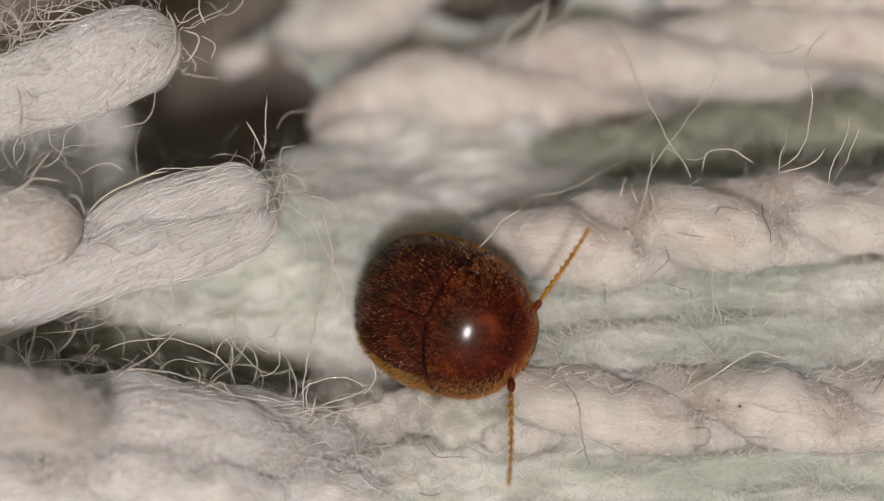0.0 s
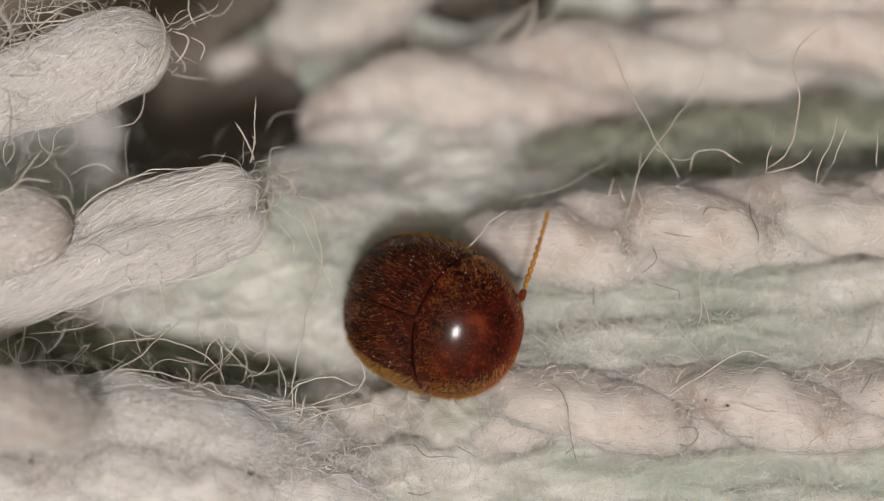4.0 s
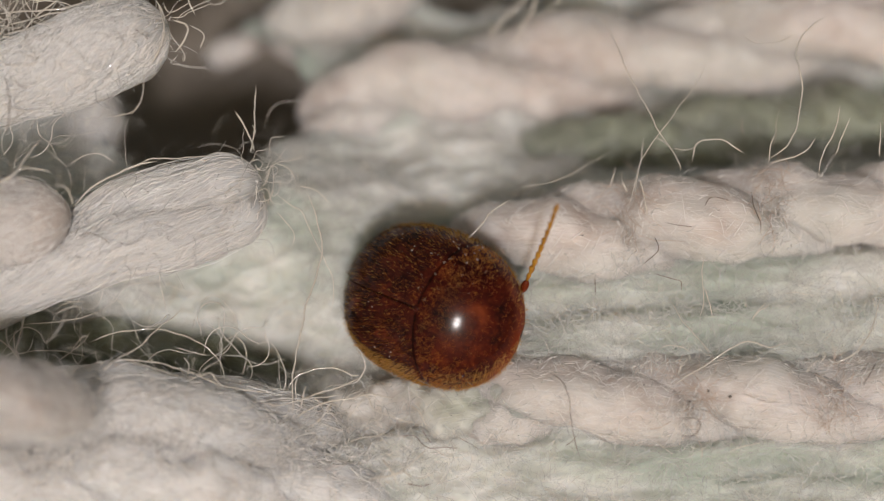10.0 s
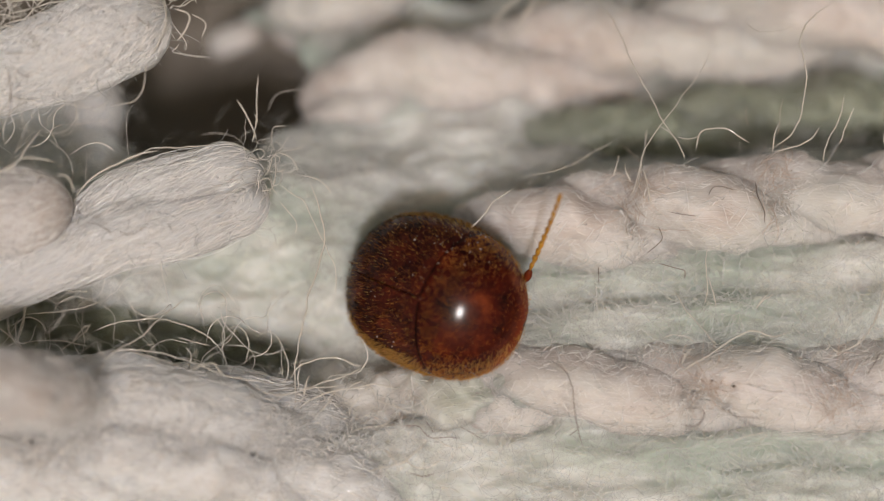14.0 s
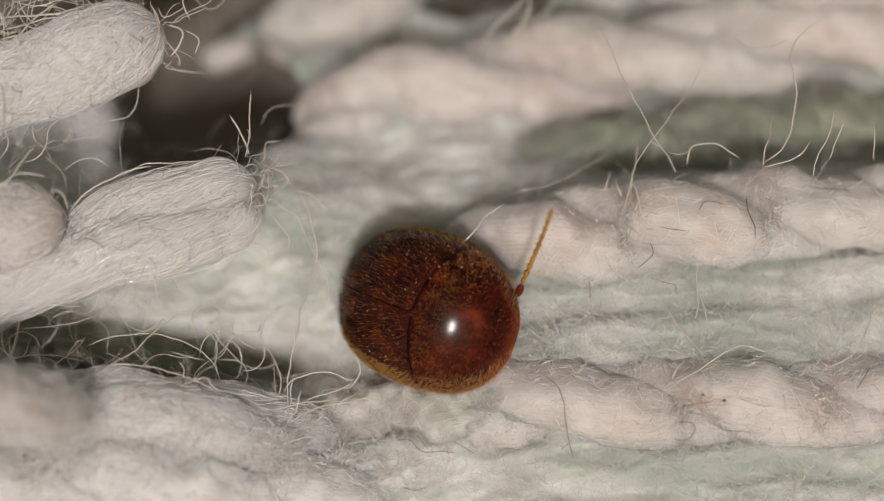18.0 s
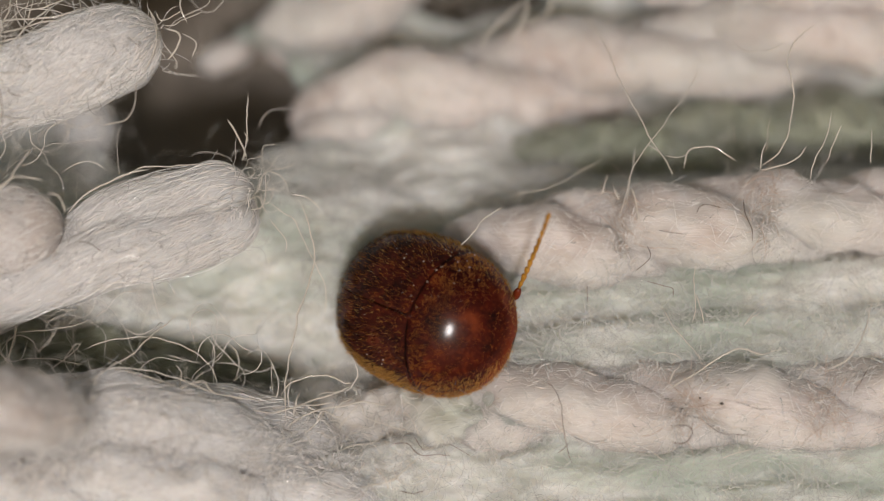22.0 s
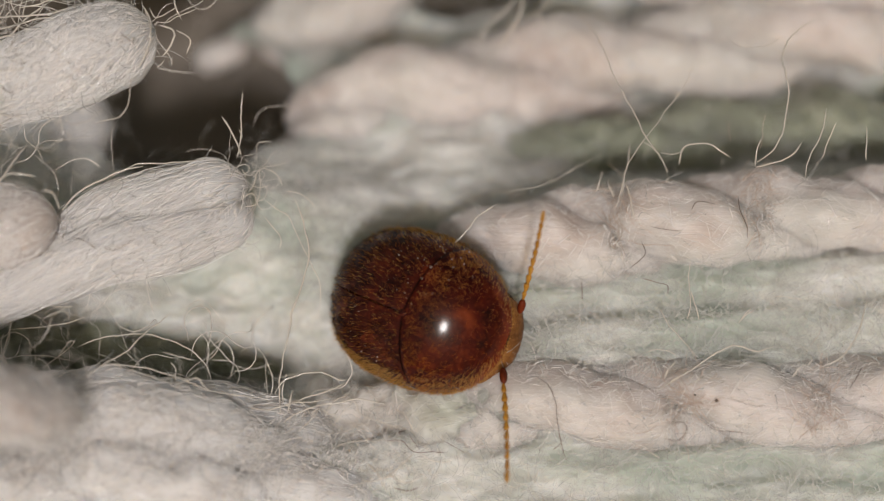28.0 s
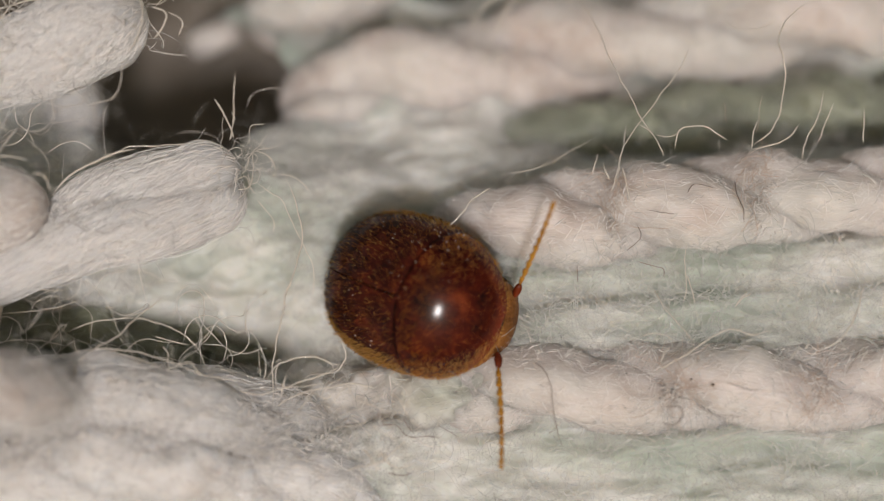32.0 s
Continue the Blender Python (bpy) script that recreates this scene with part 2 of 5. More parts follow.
def tubes(lines, radius, sides=3):
    """Thin tubes along lines (count, points, 3), thinning at both ends. Returns points and faces."""
    n, m, _ = lines.shape
    tan = np.empty_like(lines)
    tan[:, 1:-1] = lines[:, 2:] - lines[:, :-2]
    tan[:, 0], tan[:, -1] = lines[:, 1] - lines[:, 0], lines[:, -1] - lines[:, -2]
    tan = unit(tan)
    ref = unit(np.random.normal(size=(n, 1, 3)))
    a = unit(np.cross(tan, ref))
    b = np.cross(tan, a)
    t = np.linspace(0, 1, m)
    thin = np.clip(np.minimum(t, 1 - t) * 8, 0.12, 1.0)[None, :, None, None]
    ang = np.arange(sides) * 2 * math.pi / sides
    ring = a[:, :, None, :] * np.cos(ang)[None, None, :, None] + b[:, :, None, :] * np.sin(ang)[None, None, :, None]
    verts = lines[:, :, None, :] + ring * thin * np.asarray(radius).reshape(-1, 1, 1, 1)
    q = grid_quads(m, sides, True)
    quads = (q[None] + (np.arange(n) * m * sides)[:, None, None]).reshape(-1, 4)
    return verts.reshape(-1, 3), quads


def spline(pts, n):
    """n points evenly spaced on a smooth curve through pts (any width)."""
    p = np.asarray(pts, dtype=float)
    p = np.vstack([2 * p[0] - p[1], p, 2 * p[-1] - p[-2]])
    out = []
    for i in range(1, len(p) - 2):
        t = np.linspace(0, 1, 24, endpoint=False)[:, None]
        a, b, c, d = p[i - 1], p[i], p[i + 1], p[i + 2]
        out.append(0.5 * (2 * b + (c - a) * t + (2 * a - 5 * b + 4 * c - d) * t ** 2 + (3 * b - a - 3 * c + d) * t ** 3))
    out = np.vstack(out + [p[-2:-1]])
    run = np.concatenate([[0], np.cumsum(np.linalg.norm(np.diff(out[:, :3], axis=0), axis=1))])
    s = np.linspace(0, run[-1], n)
    return np.stack([np.interp(s, run, out[:, k]) for k in range(p.shape[1])], 1), run[-1]


def sweep_frame(line):
    """Two sideways directions along a line, without twist."""
    tan = unit(np.gradient(line, axis=0))
    a = np.empty_like(line)
    v = np.cross(tan[0], (0.0, 0.0, 1.0))
    for i, t in enumerate(tan):
        v = v - t * np.dot(v, t)
        v = v / np.linalg.norm(v)
        a[i] = v
    return tan, a, np.cross(tan, a)


def ripple(x, seed, octaves=4):
    """Smooth noise of a number or array, about -1 to 1."""
    r = np.random.RandomState(seed)
    x = np.asarray(x, dtype=float)
    out = np.zeros_like(x)
    for k in range(octaves):
        f = 2.0 ** k
        out += np.sin(x * f * (0.8 + 0.4 * r.rand()) + r.rand() * 6.28) / f
    return out * 0.6


def cloud(p, seed, size, octaves=3):
    """Smooth noise of points in space, about -1 to 1; size is the width of its largest lumps."""
    r = np.random.RandomState(seed)
    out = np.zeros(p.shape[:-1])
    for k in range(octaves):
        d = unit(r.normal(size=(7, 3))) * (3.6 / size) * 1.9 ** k
        ph = r.rand(7) * 6.28
        for j in range(7):
            out += np.sin(p @ d[j] + ph[j] + 0.9 * np.sin(p @ d[j - 3] * 0.7 + ph[j - 2])) / (2.6 * 1.75 ** k)
    return out * 0.6


def curly(start, way, length, curl, m, rs):
    """Lines that leave start along way and wander, (count, m, 3)."""
    n = len(start)
    step = (length / (m - 1))[:, None]
    axis = unit(rs.normal(size=(n, 3)))
    line = np.empty((n, m, 3))
    line[:, 0] = start
    d = unit(way)
    for i in range(1, m):
        axis = unit(axis + 0.55 * rs.normal(size=(n, 3)))
        d = unit(d + np.cross(axis, d) * (curl[:, None] * step))
        line[:, i] = line[:, i - 1] + d * step
    return line


# ---- yarn ----
SUNWARD = np.array([0.0, -0.35, 0.94])  # fibres grow only on this lit side, which keeps shaded sides low in contrast


def yarn(label, pts, pitch, phase, seed, plies=2, lay=1200, fuzz=160, mat=None, fib=None, ends=(0, 0), turn=1.0, squash=1.0, fuzz_len=(0.15, 0.8), mess=0.9, apart=0.36, short=False, lumpy=1.0, glint=0, halo=0, soft=0.02):
    """A twisted yarn through pts (x, y, z, radius). lay: fibres lying on it; fuzz: fibres standing off it; halo: short fine down all over it; soft: depth of its lumps; ends: rounded ends."""
    mat, fib = mat or YARN, fib or (FIBRE_WHITE if mat is YARN_COMBED else FIBRE)
    rs = np.random.RandomState(seed)
    thing = tagged(new("cotton_yarn"), label, "yarn", "yarns of the mat")
    n = 190
    line, length = spline(pts, n)
    centre, rad = line[:, :3], line[:, 3]
    s = np.linspace(0, length, n)
    if ends[0]:
        rad = rad * np.sqrt(np.clip(1 - (1 - np.clip(s / ends[0], 0, 1)) ** 2, 0.0, 1))
    if ends[1]:
        rad = rad * np.sqrt(np.clip(1 - (1 - np.clip((length - s) / ends[1], 0, 1)) ** 2, 0.0, 1))
    rad = np.maximum(rad, 0.012)
    tan, a, b = sweep_frame(centre)
    sides = 56
    lay_lines, fuzz_lines, glint_lines, halo_lines = [], [], [], []
    for k in range(plies):
        ang = phase + 2 * math.pi * s / pitch * turn + 2 * math.pi * k / plies
        off = (apart if plies > 1 else 0.0) * rad
        core = centre + a * (off * np.cos(ang))[:, None] + b * (off * np.sin(ang) * squash)[:, None]
        bead = 0.80 + 0.24 * np.abs(np.sin(phase + math.pi * s / (pitch / 2) + 0.4 * ripple(s, seed))) ** 0.6 if plies > 1 else 1.0
        rp = rad * (0.70 if plies > 1 else 1.0) * bead * (1 + 0.05 * ripple(s * 2.2, seed + k))
        ct, ca, cb = sweep_frame(core)
        th = np.linspace(0, 2 * math.pi, sides + 1)

        def skin(si, ti, lift=0.0):
            """Points of the ply's surface at fraction si of its length and angle ti."""
            x = np.clip(si, 0, 1) * (n - 1)
            i = np.minimum(x.astype(int), n - 2)
            f = (x - i)[..., None]
            g = lambda arr: arr[i] * (1 - f) + arr[i + 1] * f
            r = rp[i] * (1 - f[..., 0]) + rp[i + 1] * f[..., 0]
            z = si * length
            rough = 1 + 0.02 * np.sin(ti * 3 + 3.1 * ripple(z * 0.9, seed + 7 * k)) + 0.008 * np.sin(ti * 9 + 4 * ripple(z * 1.3, seed + 3 + k)) + 0.025 * lumpy * np.sin(z * 4.3 + ti * 2 + seed) + (lumpy - 1) * 0.012 * (np.sin(z * 11.0 - ti * 3 + 2 * ripple(z * 2.0, seed)) + np.sin(z * 7.3 + ti * 5 + k))
            out = g(ca) * np.cos(ti)[..., None] + g(cb) * np.sin(ti)[..., None]
            base = g(core) + out * r[..., None]
            return base + out * (r * (rough - 1) + lift + soft * cloud(base, seed, 0.42) * np.minimum(1, r / 0.15))[..., None], out

        si, ti = np.meshgrid(np.linspace(0, 1, n), th, indexing="ij")
        verts, _ = skin(si, ti)
        uv = np.stack([si * length, (ti + si * length * 0.6) * 0.4 * np.mean(rp) / 0.3], -1)
        put("ply", mesh_from("ply", verts.reshape(-1, 3), grid_quads(n, sides + 1, False), mat, uv.reshape(-1, 2)), thing)
        # fibres lying on the ply
        cnt = 2 * lay // plies
        s0, t0 = rs.rand(cnt) * 1.1 - 0.1, rs.rand(cnt) * 2 * math.pi
        ln = ((0.12 + 0.45 * rs.rand(cnt) ** 2) if short else (0.25 + 0.8 * rs.rand(cnt))) / length
        m = 5 if short else 7
        u = np.linspace(0, 1, m)[None]
        sl = s0[:, None] + ln[:, None] * u
        tl = t0[:, None] + (rs.normal(size=(cnt, 1)) * mess * np.where(rs.rand(cnt, 1) < 0.3, 2.5, 1.0) - 0.5 * turn) * u * ln[:, None] * length + (0.12 if short else 0.05) * np.sin(u * (4 + 5 * rs.rand(cnt, 1)) + 6 * rs.rand(cnt, 1))
        lift = 0.0001 + 0.004 * rs.rand(cnt, 1) ** 2 + 0.045 * rs.rand(cnt, 1) ** 6 * np.sin(u * math.pi) + 0.002 * np.sin(u * 9 * rs.rand(cnt, 1) + 6 * rs.rand(cnt, 1))
        p, out = skin(sl, tl, lift)
        clear = np.linalg.norm(p[:, m // 2] - centre[np.clip((sl[:, m // 2] * (n - 1)).astype(int), 0, n - 1)], axis=1)
        keep = (out[:, m // 2] @ SUNWARD > 0.25) & (s0 + ln < 1.02)
        if plies > 1:
            keep &= clear > 0.5 * rad[np.clip((sl[:, m // 2] * (n - 1)).astype(int), 0, n - 1)]
        lay_lines.append(p[keep])
        # thicker glossy fibres, bent in and out of the surface
        cnt = 2 * glint // plies
        s0, t0 = rs.rand(cnt), rs.rand(cnt) * 2 * math.pi
        u = np.linspace(0, 1, 6)[None]
        sl = s0[:, None] + ((0.02 + 0.06 * rs.rand(cnt, 1)) if short else (0.03 + 0.12 * rs.rand(cnt, 1))) / length * u
        tl = t0[:, None] + (rs.normal(size=(cnt, 1)) * (1.6 if short else 0.5) - 0.5 * turn) * 0.2 * u
        p, out = skin(sl, tl, 0.001 + 0.006 * rs.rand(cnt, 1) * np.sin(u * math.pi))
        glint_lines.append(p[(out[:, 3, 2] > 0.1) & (s0 < 0.97)])
        # short down that softens the outline
        cnt = halo // plies
        s0, t0 = rs.rand(cnt), rs.rand(cnt) * 2 * math.pi
        p, out = skin(s0, t0)
        keep = out @ SUNWARD > 0.1
        p, out, s0 = p[keep], out[keep], s0[keep]
        cnt = len(p)
        along = ct[np.minimum((s0 * (n - 1)).astype(int), n - 1)]
        way = out * (0.1 + 0.45 * rs.rand(cnt, 1)) + along * rs.normal(size=(cnt, 1)) * 0.9 + 0.45 * rs.normal(size=(cnt, 3))
        halo_lines.append(curly(p, way, 0.07 + 0.26 * rs.rand(cnt) ** 2, 3 + rs.rand(cnt) * 12, 6, rs))
        # fibres that stand off
        cnt = fuzz // plies
        s0, t0 = rs.rand(cnt), rs.rand(cnt) * 2 * math.pi
        p, out = skin(s0, t0)
        along = ct[np.minimum((s0 * (n - 1)).astype(int), n - 1)]
        keep = out[:, 2] > -0.5
        way = out * (0.25 + 0.8 * rs.rand(cnt, 1)) + along * rs.normal(size=(cnt, 1)) + 0.3 * rs.normal(size=(cnt, 3))
        ln = fuzz_len[0] + (fuzz_len[1] - fuzz_len[0]) * rs.rand(cnt) ** 2
        fuzz_lines.append(curly(p, way, ln, 1.5 + rs.rand(cnt) * 8, 13, rs)[keep])
    lay_lines, fuzz_lines = np.concatenate(lay_lines), np.concatenate(fuzz_lines)
    if len(lay_lines):
        v, q = tubes(lay_lines, (0.0006 + 0.0018 * rs.rand(len(lay_lines)) ** 3) if short else (0.0010 + 0.0036 * rs.rand(len(lay_lines)) ** 4))
        put("fibre_layer", mesh_from("fibre_layer", v, q, fib), thing, kind="stuff")
    glint_lines = np.concatenate(glint_lines)
    if len(glint_lines):
        v, q = tubes(glint_lines, (0.0028 if short else 0.0036) + 0.005 * rs.rand(len(glint_lines)) ** 2.5, 6)
        put("gloss_layer", mesh_from("gloss_layer", v, q, FIBRE_GLOSS), thing, kind="stuff")
    halo_lines = np.concatenate(halo_lines)
    if len(halo_lines):
        v, q = tubes(halo_lines, 0.0015 + 0.0017 * rs.rand(len(halo_lines)))
        put("down", mesh_from("down", v, q, DOWN_PALE if fib in (FIBRE_PALE, FIBRE_GREEN) else DOWN), thing, kind="stuff")
    if len(fuzz_lines):
        v, q = tubes(fuzz_lines, 0.0012 + 0.0018 * rs.rand(len(fuzz_lines)))
        put("fuzz", mesh_from("fuzz", v, q, FIBRE_STRAY if fib in (FIBRE, FIBRE_WHITE) else fib), thing, kind="stuff")
    return thing


def swells(x, y):
    """The lumps of the batting, about -0.2 to 0.2."""
    p = np.stack([x, y * 1.3, 0 * x], -1)
    q = np.stack([x * 0.6, y * 1.6, 0 * x], -1)
    out = 0.12 * cloud(p, 3, 1.3) + 0.10 * cloud(p, 4, 0.55) + 0.035 * cloud(p, 6, 0.22)
    # on the woven side it lies in long wisps between the yarns
    side = 1 / (1 + np.exp(-(x - 0.5) / 0.1)) / (1 + np.exp((y - 0.35) / 0.08))
    long = 0.06 * cloud(q, 8, 0.7) + 0.03 * cloud(q, 9, 0.25)
    for at, wide, high in ((-0.38, 0.14, 0.07), (-0.60, 0.055, -0.11), (-0.77, 0.10, 0.06), (-0.99, 0.11, 0.07), (-1.78, 0.06, -0.07), (-2.00, 0.14, 0.08), (-2.24, 0.08, -0.12), (-2.52, 0.16, 0.12)):
        wander = 0.11 * cloud(np.stack([x, 0 * x + at, 0 * x], -1), 13, 1.1) + 0.06 * np.clip(x - 2, 0, 3)
        long = long + high * np.clip(0.7 + 1.3 * cloud(q, 12, 0.8), 0, 2) * np.exp(-((y - at - wander) / (wide * 1.25)) ** 2)
    return out * (1 - side) + long * side


def low_ground(x, y):
    """Height of the batting under the yarns."""
    z = -0.36 - 0.72 * np.clip(y - 0.58, 0, 2.2) - 0.22 * np.exp(-((x - 0.0) ** 2 / 0.5 + (y - 0.05) ** 2 / 0.4))
    z = z - 0.95 * np.exp(-((y + 1.02) / 0.24) ** 2) / (1 + np.exp((x + 1.2) / 0.22))
    z = z - 0.6 * np.exp(-((y - 1.30) / 0.34) ** 2) / (1 + np.exp(-(x - 0.9) / 0.2))
    fill = 1 / (1 + np.exp(-(x - 0.55 + 2.1 / (1 + np.exp((y + 1.72) / 0.16))) / 0.15)) / (1 + np.exp((y - 0.0) / 0.07))
    return z * (1 - fill) + 0.05 * fill + swells(x, y)


HOLES = ((-2.18, 1.77, 1.07, 0.96), (-3.65, 3.00, 2.10, 0.57), (0.38, 3.30, 0.95, 0.39))


def pale_cloth():
    """The soft pale green batting under the yarns, worn through in two places, and its nap."""
    rs = np.random.RandomState(5)
    xs = np.concatenate([np.linspace(-9, -4.8, 20), np.linspace(-4.7, 4.7, 480), np.linspace(4.8, 9, 20)])
    ys = np.concatenate([np.linspace(-7, -3.2, 20), np.linspace(-3.1, 3.4, 360), np.linspace(3.5, 7, 20)])
    gx, gy = np.meshgrid(xs, ys, indexing="ij")
    gz = low_ground(gx, gy)
    edge = 0.12 * np.sin(gx * 7 + gy * 5) + 0.1 * np.sin(gx * 3.1 - gy * 6.3)
    hole = np.zeros_like(gx, dtype=bool)
    for cx, cy, ax, ay in HOLES:
        hole |= ((gx - cx) / ax) ** 2 + ((gy - cy) / ay) ** 2 + edge < 1
    q = grid_quads(len(xs), len(ys), False)
    q = q[~hole.ravel()[q].any(axis=1)]
    verts = np.stack([gx, gy, gz], -1).reshape(-1, 3)
    uv = np.stack([gx * 1.0, gy * 0.25], -1).reshape(-1, 2)
    cloth = tagged(put("ground", mesh_from("ground", verts, q, CLOTH, uv)), "soft pale green cotton batting under the yarns, worn through in places", "cloth", kind="structure")
    for count, spread, rise, long, mat, name in ((42000, (1.0, 0.7), 0.3, 0.45, DOWN, "down"), (6000, (1.0, 0.5), 0.10, 0.7, DOWN_PALE, "nap")):
        x, y = rs.uniform(-4.6, 4.6, count), rs.uniform(-3.0, 3.2, count)
        ok = np.ones(count, dtype=bool)
        for cx, cy, ax, ay in HOLES:
            ok &= ((x - cx) / ax) ** 2 + ((y - cy) / ay) ** 2 > 1.15
        # thicker on the swells than in the hollows
        ok &= rs.rand(count) < 0.55 + 6.0 * swells(x, y)
        x, y = x[ok], y[ok]
        n = len(x)
        start = np.stack([x, y, low_ground(x, y) + 0.005], -1)
        way = np.stack([spread[0] * rs.normal(size=n), spread[1] * rs.normal(size=n), rise * (0.3 + rs.rand(n))], -1)
        lines = curly(start, way, 0.12 + long * rs.rand(n) ** 2, 2 + 9 * rs.rand(n), 7, rs)
        lines[..., 2] = np.maximum(lines[..., 2], low_ground(lines[..., 0], lines[..., 1]) + 0.003)
        v, q = tubes(lines, 0.0012 + 0.0022 * rs.rand(n) ** 2)
        put(name, mesh_from(name, v, q, mat), cloth, "pale downy nap", "stuff")


def table():
    bm = bmesh.new()
    bmesh.ops.create_cube(bm, size=1.0, matrix=Matrix.Translation((0, 0, -0.0075)) @ Matrix.Diagonal((0.12, 0.1, 0.008, 1)))
    bmesh.ops.bevel(bm, geom=bm.edges[:], offset=0.001, segments=3, affect="EDGES")
    me = bpy.data.meshes.new("table_top")
    bm.to_mesh(me)
    bm.free()
    me.materials.append(TABLE)
    tagged(new("table_top", me), "dark brown wooden board under the mat", "table", kind="structure")


pale_cloth()
table()
WHITE = "white loosely twisted cotton yarn with frayed fuzzy fibres"
# yarns of the frayed side: x, y, z and radius
yarn("white cotton yarn end, rounded and frayed, over a dark gap", [(-4.57, 0.82, 0.80, 0.28), (-3.81, 1.10, 0.85, 0.33), (-3.27, 1.30, 0.90, 0.40), (-2.74, 1.51, 0.90, 0.42), (-2.28, 1.71, 0.85, 0.32)], 5.0, 0.6, 21, glint=1200, lay=2400, fuzz=30, ends=(0, 0.35), plies=1, mess=0.4, mat=YARN_COMBED, halo=900, soft=0.02)
yarn("thick white cotton yarn, folded over and tufted at its end", [(-4.57, -0.88, 0.35, 0.35), (-3.80, -0.61, 0.40, 0.35), (-3.22, -0.35, 0.45, 0.38), (-2.64, -0.06, 0.50, 0.46), (-2.11, 0.11, 0.50, 0.48), (-1.73, 0.25, 0.45, 0.46), (-1.51, 0.38, 0.35, 0.38)], 7.0, 0.81, 22, glint=1700, lay=3300, fuzz=90, ends=(0, 0.4), mess=0.22, apart=0.30, mat=YARN_COMBED, halo=900, soft=0.02)
yarn("white cotton yarn end standing nearer than the rest", [(-4.57, -0.07, 0.72, 0.35), (-3.95, -0.04, 0.77, 0.35), (-3.46, -0.04, 0.82, 0.35), (-3.05, -0.00, 0.77, 0.27)], 4.0, 0.0, 23, glint=120, lay=2500, fuzz=60, ends=(0, 0.3), plies=1, mat=YARN_DULL, halo=500)
yarn("thick white cotton yarn, frayed into a tangle at its end", [(-4.60, -1.77, 0.00, 0.42), (-3.50, -1.67, 0.15, 0.46), (-2.71, -1.60, 0.25, 0.50), (-1.99, -1.62, 0.25, 0.52), (-1.33, -1.71, 0.05, 0.44), (-0.71, -1.78, -0.25, 0.30)], 5.2, 2.0, 24, glint=1400, lay=2600, fuzz=130, ends=(0, 0.5), mess=0.7, apart=0.26, fuzz_len=(0.2, 1.1), mat=YARN_COMBED, halo=2600, soft=0.03)
yarn("white cotton yarn lump standing nearer than the rest", [(-4.20, -1.65, 1.40, 0.42), (-3.58, -1.66, 1.40, 0.42), (-3.24, -1.67, 1.32, 0.40), (-3.00, -1.69, 1.10, 0.34), (-2.81, -1.71, 0.80, 0.22)], 4.4, 0.6, 25, lay=2500, fuzz=40, ends=(0, 0.5), mat=YARN_DULL, mess=1.6, apart=0.15, halo=4000, soft=0.05, glint=150)
yarn(WHITE, [(-4.52, -2.14, 0.26, 0.44), (-3.47, -2.11, 0.26, 0.46), (-2.80, -2.10, 0.26, 0.46), (-1.85, -2.11, 0.18, 0.45), (-1.09, -2.24, 0.00, 0.42), (-0.32, -2.46, -0.30, 0.38), (0.82, -2.78, -0.60, 0.36)], 3.4, 0.5, 26, glint=1000, lay=2200, fuzz=150, mat=YARN_COMBED, mess=1.6, apart=0.28, lumpy=2.0, halo=3500, soft=0.06)
# yarns of the woven side
yarn("white cotton yarn lying low in the mat, twisted", [(-1.23, 1.52, -1.25, 0.40), (-0.35, 1.82, -1.20, 0.46), (0.64, 1.98, -1.15, 0.48), (1.73, 2.13, -1.10, 0.48), (2.98, 2.27, -1.00, 0.46), (4.35, 2.43, -0.95, 0.46), (5.34, 2.54, -0.95, 0.44)], 3.65, 2.43, 27, glint=200, lay=2500, fuzz=90, lumpy=2.0, ends=(0.4, 0), mess=2.4, short=True, halo=3500, soft=0.035)
yarn(WHITE, [(0.20, 0.02, -0.60, 0.32), (0.70, 0.07, -0.22, 0.43), (1.19, 0.09, -0.03, 0.47), (1.89, 0.10, 0.00, 0.45), (2.58, 0.21, 0.05, 0.48), (3.35, 0.25, 0.00, 0.45), (4.10, 0.31, 0.00, 0.45), (4.91, 0.33, 0.00, 0.45)], 2.7, 2.65, 28, glint=1000, lay=4200, apart=0.32, fuzz=45, fuzz_len=(0.1, 0.4), lumpy=2.2, ends=(0.3, 0), mess=0.9, short=True, halo=900, soft=0.04)
yarn("soft greenish white cotton yarn under a beetle", [(-1.24, -1.55, -0.75, 0.26), (-0.72, -1.52, -0.50, 0.34), (-0.22, -1.50, -0.34, 0.36), (0.28, -1.47, -0.20, 0.38), (0.87, -1.49, -0.20, 0.36), (1.48, -1.50, -0.40, 0.30)], 3.0, 0.4, 41, glint=80, lay=600, fuzz=70, lumpy=4.0, mat=YARN_SOFT, fib=FIBRE_PALE, short=True, mess=2.6, plies=1, ends=(0.4, 0.4), fuzz_len=(0.1, 0.45), halo=1800, soft=0.1)
yarn(WHITE, [(-0.10, -1.40, -0.42, 0.30), (0.35, -1.41, -0.16, 0.40), (0.85, -1.42, -0.03, 0.43), (1.45, -1.42, 0.00, 0.43), (2.23, -1.42, 0.00, 0.43), (2.96, -1.44, 0.02, 0.44), (3.70, -1.42, 0.00, 0.42), (4.78, -1.40, 0.00, 0.42)], 3.15, 1.86, 30, glint=1000, lay=4200, apart=0.32, fuzz=45, fuzz_len=(0.1, 0.4), lumpy=2.2, ends=(0.3, 0), mess=0.9, short=True, halo=900, soft=0.04)
